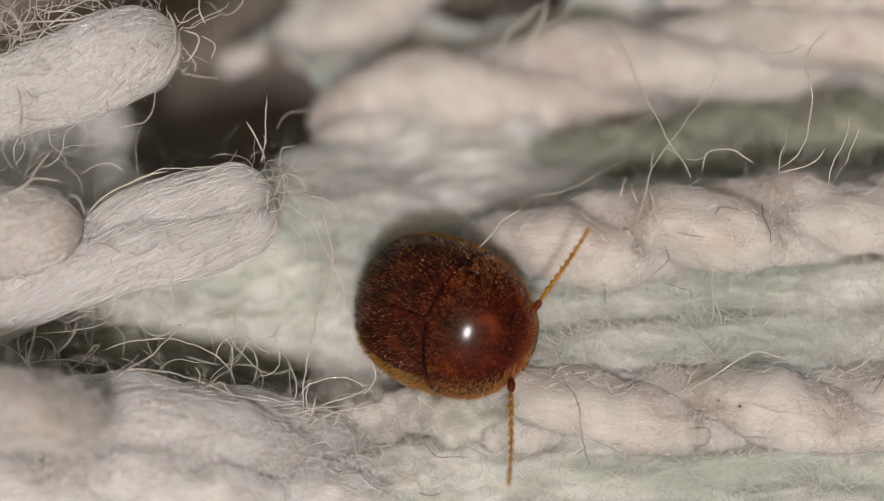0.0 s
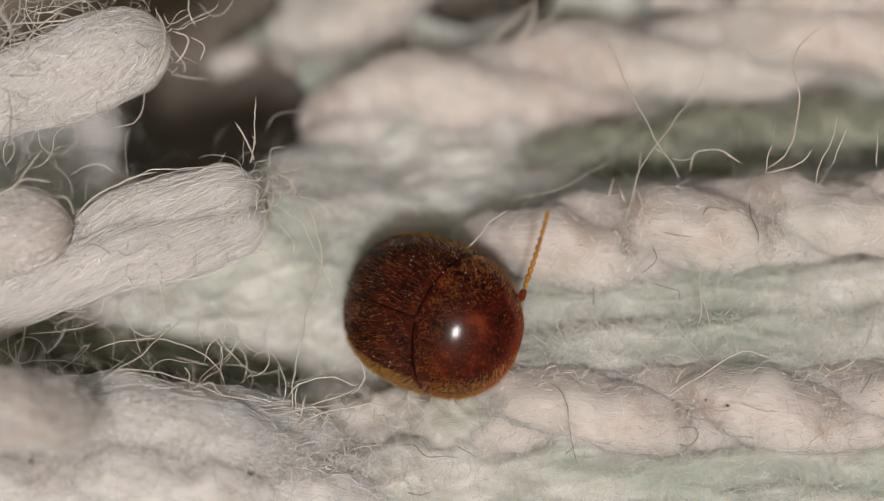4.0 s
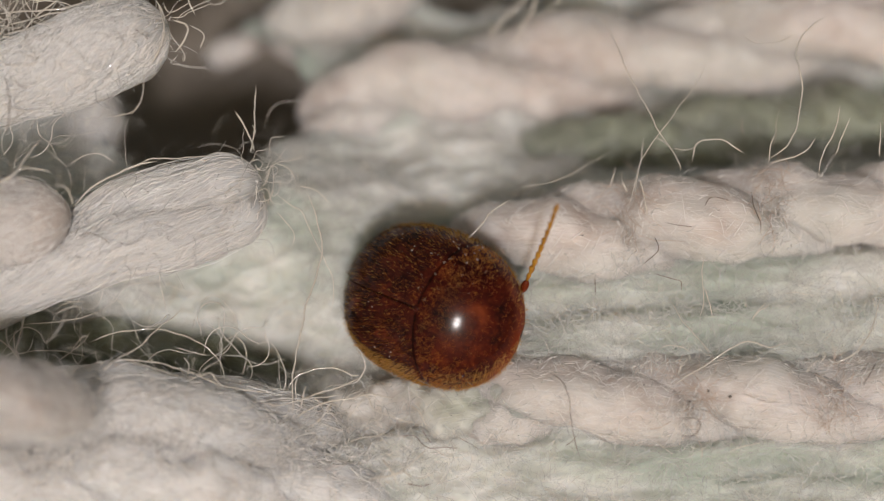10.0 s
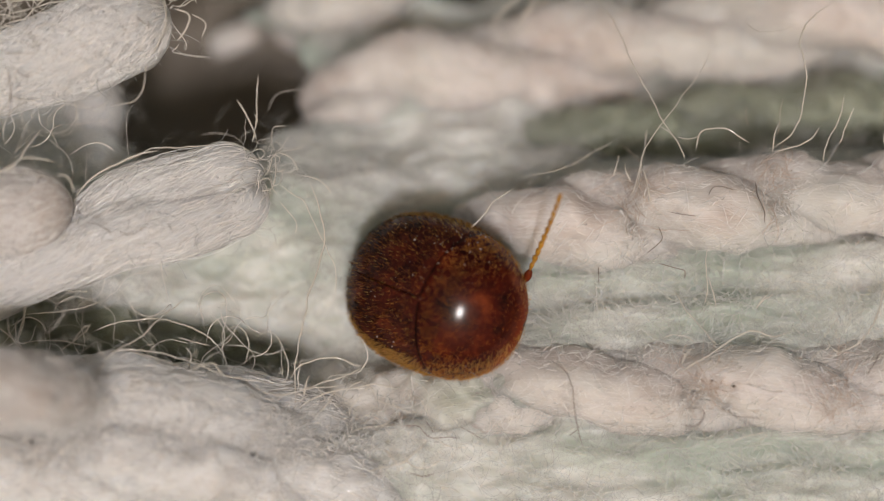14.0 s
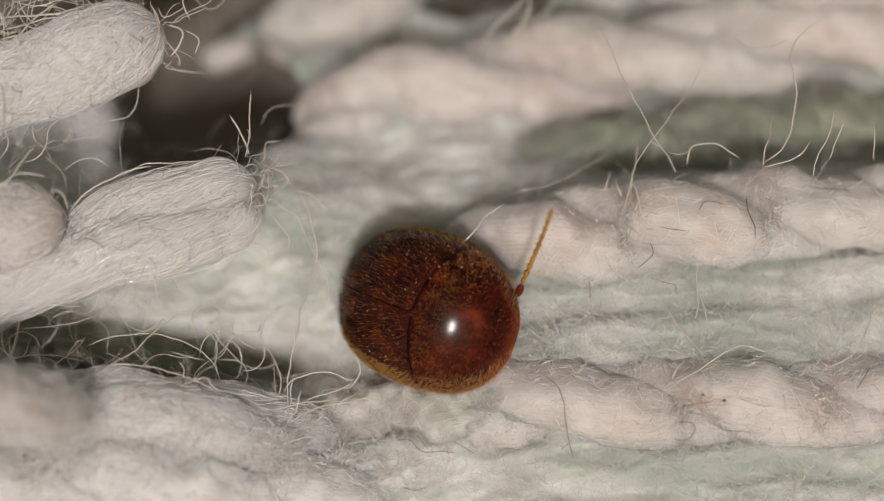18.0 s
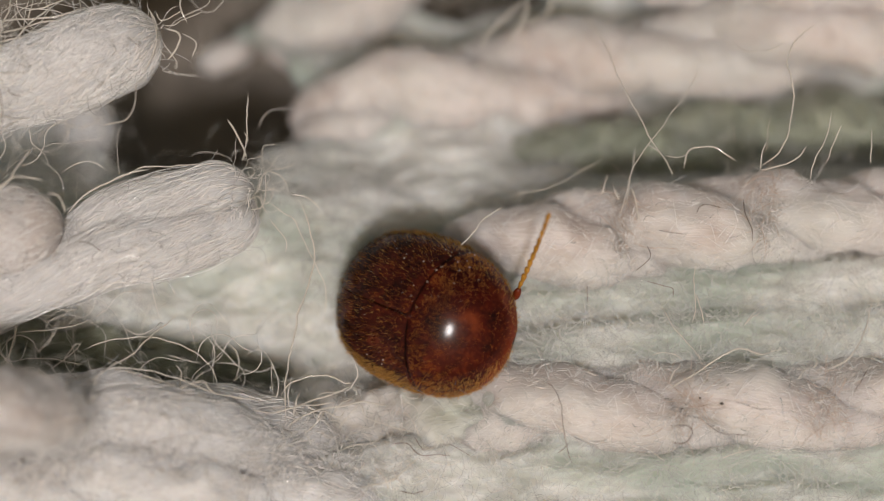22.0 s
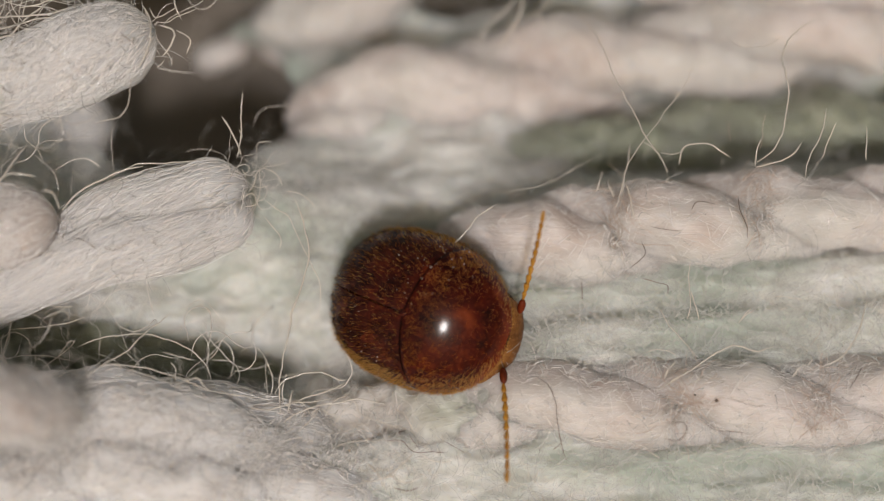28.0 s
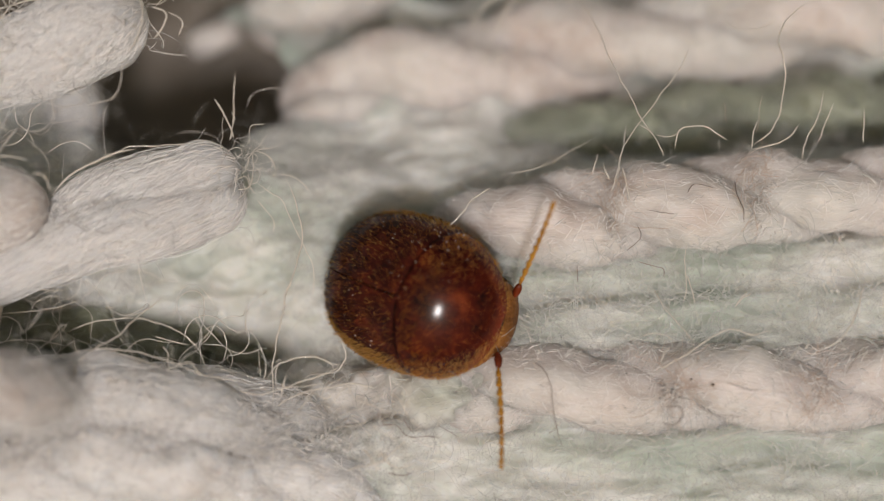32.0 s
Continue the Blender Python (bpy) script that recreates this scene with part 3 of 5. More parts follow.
yarn("white cotton yarn lying low in the mat, twisted", [(-1.65, 2.75, -2.10, 0.30), (-1.12, 2.93, -2.00, 0.44), (-0.60, 3.23, -1.90, 0.46), (-0.14, 3.81, -1.80, 0.46), (0.44, 4.59, -1.70, 0.46)], 3.9, 0.9, 33, lay=700, fuzz=80, ends=(0.3, 0), halo=1500, soft=0.05)
yarn("short white cotton yarn scrap lying deep in the dark gap", [(-2.32, 2.54, -2.20, 0.12), (-2.05, 2.60, -2.10, 0.16), (-1.77, 2.69, -2.10, 0.14)], 3.0, 0.9, 37, lay=200, fuzz=40, ends=(0.15, 0.15), plies=1)
yarn(WHITE, [(2.17, 2.99, -0.90, 0.30), (2.80, 2.94, -0.70, 0.38), (3.41, 2.88, -0.50, 0.44), (4.17, 2.94, -0.50, 0.46), (5.25, 3.05, -0.50, 0.46)], 3.4, 0.2, 34, lay=900, fuzz=160, mess=1.6, short=True, halo=1500, soft=0.05)
yarn("grey-green cotton yarn lying low between white yarns", [(0.60, 1.26, -1.62, 0.32), (1.38, 1.22, -1.32, 0.38), (2.26, 1.26, -1.18, 0.42), (4.44, 1.41, -1.18, 0.42), (5.32, 1.44, -1.18, 0.42)], 5.0, 0.1, 35, lay=1400, fuzz=120, ends=(0.5, 0), mat=YARN_GREEN, fib=FIBRE_GREEN, halo=3000, soft=0.08, mess=2.0)
yarn("short white cotton yarn hanging into the dark gap", [(-3.38, 1.05, -1.30, 0.18), (-3.29, 1.33, -1.20, 0.25), (-3.19, 1.49, -0.90, 0.26), (-3.24, 1.63, -0.50, 0.22)], 3.0, 0.3, 36, lay=300, fuzz=60, ends=(0.2, 0), plies=1, mat=YARN_COMBED, halo=500, soft=0.03)
yarn("olive green cotton yarn deep between white yarns", [(-4.82, -0.70, -0.55, 0.28), (-3.69, -0.78, -0.55, 0.30), (-2.73, -0.87, -0.60, 0.30), (-1.89, -0.89, -0.90, 0.26), (-0.98, -0.98, -1.40, 0.20)], 3.0, 0.7, 38, lay=3200, fuzz=90, mat=YARN_GREEN, fib=FIBRE_GREEN, ends=(0, 0.3), short=True, mess=1.5, fuzz_len=(0.3, 1.0), halo=1800, soft=0.08)


def loose_fibre(pts, seed, grey=False, radius=0.0062, crimp=0.012, white="single white cotton fibre standing out from the mat"):
    """One cotton hair through pts, slightly crimped, thinner towards its tips."""
    rs = np.random.RandomState(seed)
    line, length = spline(pts, max(12, int(14 * len(pts))))
    s = np.linspace(0, length, len(line))
    for k in range(3):
        line[:, k] += crimp * ripple(s * 9, seed * 3 + k) * np.minimum(1, s * 4)
    v, q = tubes(line[None], np.array([radius * (0.8 + 0.4 * rs.rand())]), 6)
    me = mesh_from("loose_fibre", v, q, FIBRE_GREY if grey else FIBRE_LOOSE)
    tagged(put("loose_fibre", me), "single grey-brown fibre caught in white cotton yarn" if grey else white, "fibre", "loose fibres")


TUFT = "white cotton fibre in the tuft at a yarn's end"
loose_fibre([(-1.55, 0.64, 0.60), (-1.52, 0.72, 0.85), (-1.50, 0.87, 1.00), (-1.48, 1.08, 1.10)], 1, white=TUFT)
loose_fibre([(-1.53, 0.64, 0.60), (-1.56, 0.73, 0.80), (-1.60, 0.78, 0.90), (-1.67, 0.87, 1.00)], 2, radius=0.009, white=TUFT)
loose_fibre([(-1.57, 0.62, 0.60), (-1.52, 0.71, 0.75), (-1.50, 0.76, 0.80), (-1.53, 0.81, 0.85)], 3, white=TUFT)
loose_fibre([(1.39, 2.05, 0.55), (1.58, 1.65, 0.70), (1.79, 1.11, 0.75), (1.95, 0.79, 0.75), (2.08, 0.57, 0.75)], 6, radius=0.005)
loose_fibre([(2.38, 1.49, 0.75), (2.36, 1.34, 0.75), (2.23, 1.12, 0.70), (1.95, 0.76, 0.70), (1.81, 0.54, 0.70), (1.70, 0.04, 0.75)], 7, radius=0.0055)
loose_fibre([(3.49, 1.81, 0.90), (3.26, 1.67, 0.90), (3.14, 1.44, 0.90), (3.17, 1.26, 0.90), (3.17, 1.05, 0.85), (3.12, 0.76, 0.80), (2.98, 0.58, 0.80), (2.82, 0.47, 0.80)], 8)
loose_fibre([(2.69, 1.67, 0.75), (2.79, 1.55, 0.85), (2.99, 1.51, 0.95), (3.13, 1.57, 1.05)], 9, radius=0.005)
loose_fibre([(2.26, 0.57, 0.50), (2.29, 0.69, 0.60), (2.39, 0.73, 0.65), (2.54, 0.71, 0.65), (2.71, 0.62, 0.60)], 10)
loose_fibre([(3.48, 0.95, 0.95), (3.44, 0.72, 0.90), (3.34, 0.56, 0.85), (3.29, 0.37, 0.75)], 11)
loose_fibre([(3.56, 0.83, 0.95), (3.50, 0.68, 0.85), (3.44, 0.54, 0.75)], 12)
loose_fibre([(3.29, 0.70, 0.80), (3.20, 0.58, 0.80), (3.07, 0.53, 0.75), (2.89, 0.52, 0.70)], 13)
loose_fibre([(2.94, 0.73, 0.80), (2.89, 0.61, 0.80), (2.88, 0.51, 0.70)], 14)
loose_fibre([(0.69, 0.23, 0.55), (0.54, 0.13, 0.55), (0.41, -0.02, 0.55), (0.26, -0.16, 0.50)], 15)
loose_fibre([(0.72, 0.34, 0.45), (1.05, 0.41, 0.50), (1.31, 0.53, 0.45), (1.60, 0.73, 0.35)], 16, radius=0.004)
loose_fibre([(1.86, 0.83, 0.40), (1.79, 0.47, 0.50), (1.75, 0.32, 0.50), (1.68, 0.14, 0.45)], 17, radius=0.007)
loose_fibre([(1.80, 0.42, 0.50), (1.84, 0.27, 0.50), (1.87, 0.10, 0.45)], 18, radius=0.008)
loose_fibre([(2.04, -0.63, 0.42), (2.11, -0.78, 0.46), (2.21, -0.92, 0.48), (2.32, -1.06, 0.50), (2.38, -1.14, 0.50)], 19, radius=0.005)
loose_fibre([(2.00, -1.41, 0.40), (2.18, -1.29, 0.45), (2.39, -1.17, 0.45), (2.59, -1.05, 0.50), (2.71, -1.03, 0.52), (2.85, -1.06, 0.52), (3.05, -1.03, 0.50)], 20, radius=0.007)
loose_fibre([(3.16, -1.29, 0.50), (3.22, -1.22, 0.54), (3.28, -1.19, 0.52)], 121)
loose_fibre([(2.73, -0.82, 0.46), (2.78, -0.75, 0.50), (2.85, -0.69, 0.48)], 122, radius=0.005)
loose_fibre([(2.08, -1.30, 0.46), (2.11, -1.23, 0.50), (2.18, -1.15, 0.48)], 123)
loose_fibre([(3.30, -1.19, 0.50), (3.32, -1.15, 0.54), (3.31, -1.10, 0.52)], 124)
loose_fibre([(2.07, -1.68, 0.50), (2.21, -1.69, 0.55), (2.24, -1.76, 0.55), (2.17, -1.84, 0.55), (2.05, -1.81, 0.50)], 22, True, crimp=0.004)
loose_fibre([(0.96, -1.26, 0.50), (1.08, -1.35, 0.50), (1.15, -1.50, 0.50), (1.17, -1.68, 0.45), (1.22, -1.85, 0.35), (1.26, -2.01, 0.25)], 23, True, 0.004)
loose_fibre([(1.22, -1.80, 0.35), (1.19, -1.84, 0.35), (1.14, -1.87, 0.30)], 24, True, 0.0035)
loose_fibre([(2.37, -1.65, 0.50), (2.49, -1.74, 0.50), (2.75, -1.78, 0.50)], 25, True, 0.004)
loose_fibre([(2.61, -1.48, 0.55), (2.77, -1.53, 0.55), (2.92, -1.55, 0.55)], 26, True, 0.0035)
loose_fibre([(2.35, 0.16, 0.55), (2.39, 0.23, 0.55), (2.46, 0.24, 0.55), (2.59, 0.21, 0.55)], 27, True, 0.005)
loose_fibre([(2.76, 0.29, 0.55), (2.77, 0.15, 0.57), (2.82, 0.03, 0.57), (2.84, -0.10, 0.55)], 28, True, 0.005)
loose_fibre([(1.92, -0.10, 0.50), (1.94, -0.22, 0.50), (1.81, -0.32, 0.45)], 29, True, 0.004)
loose_fibre([(1.91, -0.40, 0.40), (2.04, -0.44, 0.40), (2.15, -0.45, 0.35), (2.15, -0.54, 0.35)], 30, True, 0.004)
loose_fibre([(1.41, -0.42, 0.35), (1.42, -0.55, 0.25)], 31, True, 0.005)
loose_fibre([(2.00, 0.03, 0.50), (2.21, -0.01, 0.50), (2.43, -0.01, 0.50)], 32, True, 0.003)
loose_fibre([(-2.10, 2.05, 1.00), (-2.08, 1.87, 1.05), (-2.03, 1.75, 1.00)], 33, radius=0.009)
loose_fibre([(-2.42, 1.16, 1.15), (-2.42, 0.97, 1.20), (-2.49, 0.84, 1.15), (-2.74, 0.80, 1.00)], 34)
loose_fibre([(-2.35, 1.83, 1.10), (-2.26, 1.58, 1.20), (-2.27, 1.40, 1.20), (-2.39, 1.24, 1.10)], 35)
loose_fibre([(-3.55, 1.07, 1.35), (-3.49, 0.85, 1.40), (-3.51, 0.56, 1.25)], 36, True, 0.004)
loose_fibre([(-3.46, 1.02, 1.35), (-3.42, 0.97, 1.35), (-3.34, 0.96, 1.35)], 37, True, 0.0035)
loose_fibre([(-2.49, 1.48, 1.35), (-2.42, 1.43, 1.35), (-2.37, 1.39, 1.33)], 38, True, 0.004)
loose_fibre([(-2.90, -0.19, 0.95), (-2.79, -0.21, 0.97), (-2.67, -0.29, 0.95)], 39, True, 0.004)
loose_fibre([(-2.63, -0.26, 0.97), (-2.52, -0.30, 0.98), (-2.35, -0.20, 1.00)], 40, True, 0.0035)
loose_fibre([(-2.95, -0.99, 0.30), (-2.79, -0.95, 0.40), (-2.52, -0.91, 0.45), (-2.23, -0.91, 0.45), (-1.95, -1.03, 0.45), (-1.80, -1.19, 0.40), (-1.76, -1.33, 0.30)], 41)
loose_fibre([(-2.79, -1.31, 0.60), (-2.65, -1.20, 0.60), (-2.47, -1.07, 0.55), (-2.32, -0.91, 0.50), (-2.12, -0.70, 0.40)], 42)
loose_fibre([(-3.50, -0.85, 0.40), (-3.20, -0.83, 0.45), (-2.99, -0.78, 0.40), (-2.85, -0.71, 0.30)], 43)
loose_fibre([(-3.47, -0.71, 0.50), (-3.47, -0.91, 0.50), (-3.53, -1.08, 0.40), (-3.47, -1.19, 0.30)], 44)
loose_fibre([(-3.56, -0.85, 0.30), (-3.57, -0.95, 0.35), (-3.52, -1.11, 0.40), (-3.40, -1.22, 0.40)], 45)
loose_fibre([(-3.90, -0.86, 0.30), (-3.69, -0.97, 0.35), (-3.50, -1.16, 0.40), (-3.38, -1.25, 0.40)], 46)
loose_fibre([(-3.60, -1.09, 0.30), (-3.35, -1.06, 0.35), (-3.16, -1.08, 0.35), (-2.90, -1.10, 0.30)], 47)
loose_fibre([(-3.19, -1.18, 0.40), (-3.00, -1.03, 0.40), (-2.93, -0.91, 0.35)], 48)
loose_fibre([(-2.11, -1.13, 0.40), (-2.05, -1.22, 0.45), (-2.08, -1.33, 0.40)], 49, radius=0.008)
loose_fibre([(-2.16, -1.39, 0.50), (-1.96, -1.34, 0.60), (-1.84, -1.30, 0.60), (-1.81, -1.36, 0.55), (-1.74, -1.42, 0.50)], 50)
loose_fibre([(-2.23, -0.98, 0.10), (-2.07, -1.03, 0.15), (-1.92, -1.06, 0.10)], 51)
loose_fibre([(-1.82, -0.91, 0.00), (-1.69, -0.88, 0.10), (-1.61, -1.02, 0.10), (-1.66, -1.25, 0.00)], 52, radius=0.005)
loose_fibre([(-3.69, 0.16, 1.10), (-3.50, 0.25, 1.15), (-3.42, 0.36, 1.10), (-3.33, 0.65, 0.90)], 53, radius=0.01)
loose_fibre([(-3.12, 0.17, 1.15), (-3.02, 0.14, 1.15), (-3.00, 0.05, 1.00)], 54, radius=0.008)
loose_fibre([(-3.55, 0.19, 1.10), (-3.40, 0.31, 1.15), (-3.18, 0.29, 1.10)], 55, radius=0.008)
loose_fibre([(-3.07, 0.14, 0.60), (-2.86, 0.29, 0.75), (-2.61, 0.40, 0.85), (-2.32, 0.47, 0.85)], 56, radius=0.008)
loose_fibre([(-2.62, 0.39, 0.80), (-2.37, 0.49, 0.85), (-2.09, 0.52, 0.80), (-1.81, 0.58, 0.70)], 57, radius=0.007)
loose_fibre([(0.53, 1.99, -0.30), (0.61, 2.13, -0.20), (0.81, 2.29, -0.10), (0.96, 2.36, 0.00)], 58, radius=0.01)
loose_fibre([(0.74, 1.95, -0.30), (0.86, 2.12, -0.10), (0.94, 2.25, 0.00), (0.97, 2.44, 0.00)], 59, radius=0.01)
loose_fibre([(0.93, 2.25, -0.30), (1.14, 2.34, -0.30), (1.23, 2.50, -0.20)], 60, radius=0.008)
loose_fibre([(2.29, -0.80, 0.42), (2.32, -0.68, 0.46), (2.31, -0.51, 0.50), (2.34, -0.26, 0.50)], 61, radius=0.004)
loose_fibre([(1.93, -1.07, 0.44), (2.02, -1.04, 0.46), (2.13, -1.06, 0.46), (2.21, -1.12, 0.44)], 62, radius=0.005)
loose_fibre([(2.40, -0.79, 0.42), (2.37, -0.67, 0.48), (2.33, -0.54, 0.50)], 63, radius=0.005)

loose_fibre([(-3.70, 1.70, 1.12), (-3.46, 1.71, 1.14), (-3.32, 1.72, 1.15), (-3.20, 1.74, 1.14), (-2.99, 1.81, 1.10), (-2.86, 1.87, 1.05)], 200, radius=0.008, white=TUFT)
loose_fibre([(-3.63, 1.64, 1.12), (-3.56, 1.73, 1.15), (-3.53, 1.85, 1.13), (-3.54, 2.01, 1.05)], 201, radius=0.01, white=TUFT)
loose_fibre([(-3.65, 1.50, 1.12), (-3.40, 1.56, 1.15), (-3.22, 1.60, 1.13), (-3.14, 1.70, 1.05)], 202, radius=0.008, white=TUFT)
loose_fibre([(-3.65, 1.50, 1.12), (-3.57, 1.47, 1.15), (-3.54, 1.46, 1.05)], 203, radius=0.009, white=TUFT)
loose_fibre([(-3.50, 1.50, 1.12), (-3.38, 1.63, 1.15), (-3.25, 1.77, 1.13), (-3.15, 1.90, 1.05)], 204, radius=0.007, white=TUFT)
loose_fibre([(-3.63, 1.59, 1.12), (-3.43, 1.63, 1.15), (-3.27, 1.69, 1.13), (-3.03, 1.77, 1.05)], 205, radius=0.007, white=TUFT)
loose_fibre([(-3.42, 1.80, 1.12), (-3.32, 1.81, 1.15), (-3.16, 1.86, 1.13), (-2.96, 1.97, 1.05)], 206, radius=0.007, white=TUFT)
loose_fibre([(-2.36, 1.84, 1.12), (-2.29, 1.71, 1.15), (-2.26, 1.59, 1.13), (-2.29, 1.52, 1.05)], 207, radius=0.006, white=TUFT)
loose_fibre([(-2.29, 1.80, 1.12), (-2.24, 1.71, 1.15), (-2.17, 1.74, 1.13), (-2.08, 1.85, 1.05)], 208, radius=0.007, white=TUFT)
loose_fibre([(-2.21, 1.65, 1.12), (-2.08, 1.58, 1.15), (-2.07, 1.49, 1.13), (-2.18, 1.39, 1.05)], 209, radius=0.008, white=TUFT)
loose_fibre([(-2.23, 1.67, 1.12), (-2.12, 1.66, 1.15), (-2.05, 1.72, 1.13), (-1.89, 1.83, 1.05)], 210, radius=0.006, white=TUFT)
loose_fibre([(-2.06, 1.60, 1.12), (-1.94, 1.51, 1.14), (-1.97, 1.41, 1.05)], 211, radius=0.006, white=TUFT)
loose_fibre([(-3.37, 1.70, 1.12), (-3.36, 1.79, 1.14), (-3.35, 1.96, 1.05)], 212, radius=0.007, white=TUFT)
loose_fibre([(-2.94, 1.69, 1.12), (-2.92, 1.81, 1.14), (-2.96, 1.98, 1.05)], 213, radius=0.005, white=TUFT)
loose_fibre([(-1.40, 0.59, 0.62), (-1.40, 0.72, 0.61), (-1.36, 0.77, 0.61), (-1.25, 0.78, 0.60)], 214, radius=0.005, crimp=0.016, white=TUFT)
loose_fibre([(-1.37, 0.54, 0.62), (-1.36, 0.34, 0.61), (-1.39, 0.22, 0.61), (-1.34, 0.15, 0.60)], 215, radius=0.005, crimp=0.016, white=TUFT)
loose_fibre([(-1.46, 0.39, 0.62), (-1.37, 0.35, 0.61), (-1.27, 0.38, 0.60)], 216, radius=0.0045, crimp=0.016, white=TUFT)
loose_fibre([(-1.44, 0.43, 0.62), (-1.32, 0.54, 0.61), (-1.23, 0.56, 0.61), (-1.10, 0.61, 0.60)], 217, radius=0.0045, crimp=0.016, white=TUFT)
loose_fibre([(-1.51, 0.26, 0.62), (-1.42, 0.30, 0.61), (-1.37, 0.20, 0.60)], 218, radius=0.005, crimp=0.016, white=TUFT)
loose_fibre([(-1.48, 0.10, 0.62), (-1.42, 0.17, 0.61), (-1.44, 0.25, 0.60)], 219, radius=0.005, crimp=0.016, white=TUFT)
loose_fibre([(-1.35, 0.53, 0.62), (-1.23, 0.48, 0.61), (-1.16, 0.35, 0.60)], 220, radius=0.005, crimp=0.016, white=TUFT)
loose_fibre([(-1.15, 0.32, 0.62), (-1.03, 0.30, 0.61), (-0.93, 0.25, 0.61), (-0.87, 0.18, 0.60)], 221, radius=0.0045, crimp=0.016, white=TUFT)
loose_fibre([(-1.32, 0.09, 0.62), (-1.24, -0.01, 0.61), (-1.18, -0.11, 0.61), (-1.19, -0.20, 0.60)], 222, radius=0.0045, crimp=0.016, white=TUFT)
loose_fibre([(-1.46, 0.31, 0.62), (-1.41, 0.38, 0.61), (-1.39, 0.49, 0.60)], 223, radius=0.005, crimp=0.016, white=TUFT)
loose_fibre([(-1.49, 0.18, 0.62), (-1.39, 0.20, 0.61), (-1.36, 0.29, 0.60)], 224, radius=0.005, crimp=0.016, white=TUFT)
loose_fibre([(-1.37, 0.29, 0.55), (-1.27, 0.23, 0.52), (-1.18, 0.17, 0.49), (-1.12, 0.11, 0.46), (-1.01, -0.11, 0.43), (-0.91, -0.28, 0.39), (-0.86, -0.42, 0.36), (-0.85, -0.59, 0.33), (-0.89, -0.76, 0.30)], 225, radius=0.005)
loose_fibre([(-1.09, 0.30, 0.55), (-1.04, 0.22, 0.52), (-0.99, 0.07, 0.50), (-0.95, -0.15, 0.47), (-0.97, -0.37, 0.44), (-1.02, -0.53, 0.41), (-1.08, -0.68, 0.39), (-1.13, -0.95, 0.36), (-1.16, -1.13, 0.33), (-1.19, -1.40, 0.31), (-1.18, -1.66, 0.28)], 226, radius=0.0065)
loose_fibre([(-2.91, -1.25, 0.50), (-2.63, -1.19, 0.52), (-2.34, -1.20, 0.54), (-2.10, -1.27, 0.54), (-1.86, -1.36, 0.52), (-1.58, -1.43, 0.49), (-1.34, -1.46, 0.45)], 241, radius=0.006)
loose_fibre([(-2.72, -1.26, 0.50), (-2.43, -1.22, 0.53), (-2.15, -1.32, 0.54), (-1.91, -1.39, 0.50), (-1.68, -1.40, 0.45)], 242, radius=0.0055)
loose_fibre([(-2.90, -0.98, 0.50), (-2.94, -0.98, 0.54), (-2.99, -1.03, 0.52), (-3.07, -1.11, 0.45)], 243, radius=0.006)
loose_fibre([(-3.16, -0.65, 0.50), (-3.08, -0.68, 0.54), (-2.95, -0.66, 0.45)], 244, radius=0.006)
loose_fibre([(-3.06, -0.65, 0.50), (-3.01, -0.59, 0.54), (-2.96, -0.51, 0.45)], 245, radius=0.005)
loose_fibre([(3.84, -0.59, 0.50), (3.77, -0.82, 0.54), (3.71, -0.95, 0.56), (3.63, -1.07, 0.56), (3.52, -1.16, 0.54), (3.36, -1.23, 0.50)], 246, radius=0.0065)
loose_fibre([(2.09, 0.67, 0.60), (2.18, 0.63, 0.66), (2.28, 0.68, 0.60)], 247, radius=0.005)
loose_fibre([(1.94, 0.81, 0.50), (2.05, 0.71, 0.54), (2.15, 0.57, 0.52), (2.17, 0.51, 0.45)], 248, radius=0.005)
loose_fibre([(3.85, 0.84, 0.80), (3.84, 0.67, 0.81), (3.85, 0.55, 0.70)], 249, radius=0.006)
loose_fibre([(3.03, -0.56, 0.30), (3.15, -0.56, 0.36), (3.32, -0.58, 0.30)], 250, radius=0.004)
loose_fibre([(2.74, -0.80, 0.40), (2.80, -0.74, 0.46), (2.90, -0.67, 0.40)], 251, radius=0.005)
loose_fibre([(1.55, 0.36, 0.45), (1.57, 0.45, 0.48), (1.61, 0.56, 0.40)], 252, radius=0.009)
loose_fibre([(1.70, 0.31, 0.45), (1.66, 0.40, 0.48), (1.66, 0.49, 0.40)], 253, radius=0.009)
loose_fibre([(3.76, -1.20, 0.50), (3.67, -1.33, 0.56), (3.63, -1.40, 0.50)], 254, grey=True, radius=0.0045)
loose_fibre([(2.25, -1.37, 0.50), (2.36, -1.32, 0.56), (2.42, -1.27, 0.50)], 255, radius=0.006)
loose_fibre([(2.46, -1.38, 0.50), (2.53, -1.36, 0.56), (2.58, -1.32, 0.50)], 256, radius=0.006)

UNDER = "white cotton fibre lying on soft cloth beside a beetle"
loose_fibre([(-0.30, -1.79, 0.27), (-0.15, -1.79, 0.29), (-0.06, -1.89, 0.31), (0.08, -1.90, 0.31), (0.25, -1.89, 0.29)], 103, True, 0.0045)
loose_fibre([(-0.08, -1.74, 0.29), (-0.04, -1.81, 0.32), (0.00, -1.86, 0.31)], 105, True, 0.004)
loose_fibre([(0.21, -1.79, 0.27), (0.34, -1.87, 0.29), (0.41, -1.91, 0.27)], 106, True, 0.004)
loose_fibre([(-0.44, -1.97, 0.29), (-0.38, -2.05, 0.31), (-0.31, -2.12, 0.31), (-0.19, -2.05, 0.29)], 107, radius=0.005, white=UNDER)
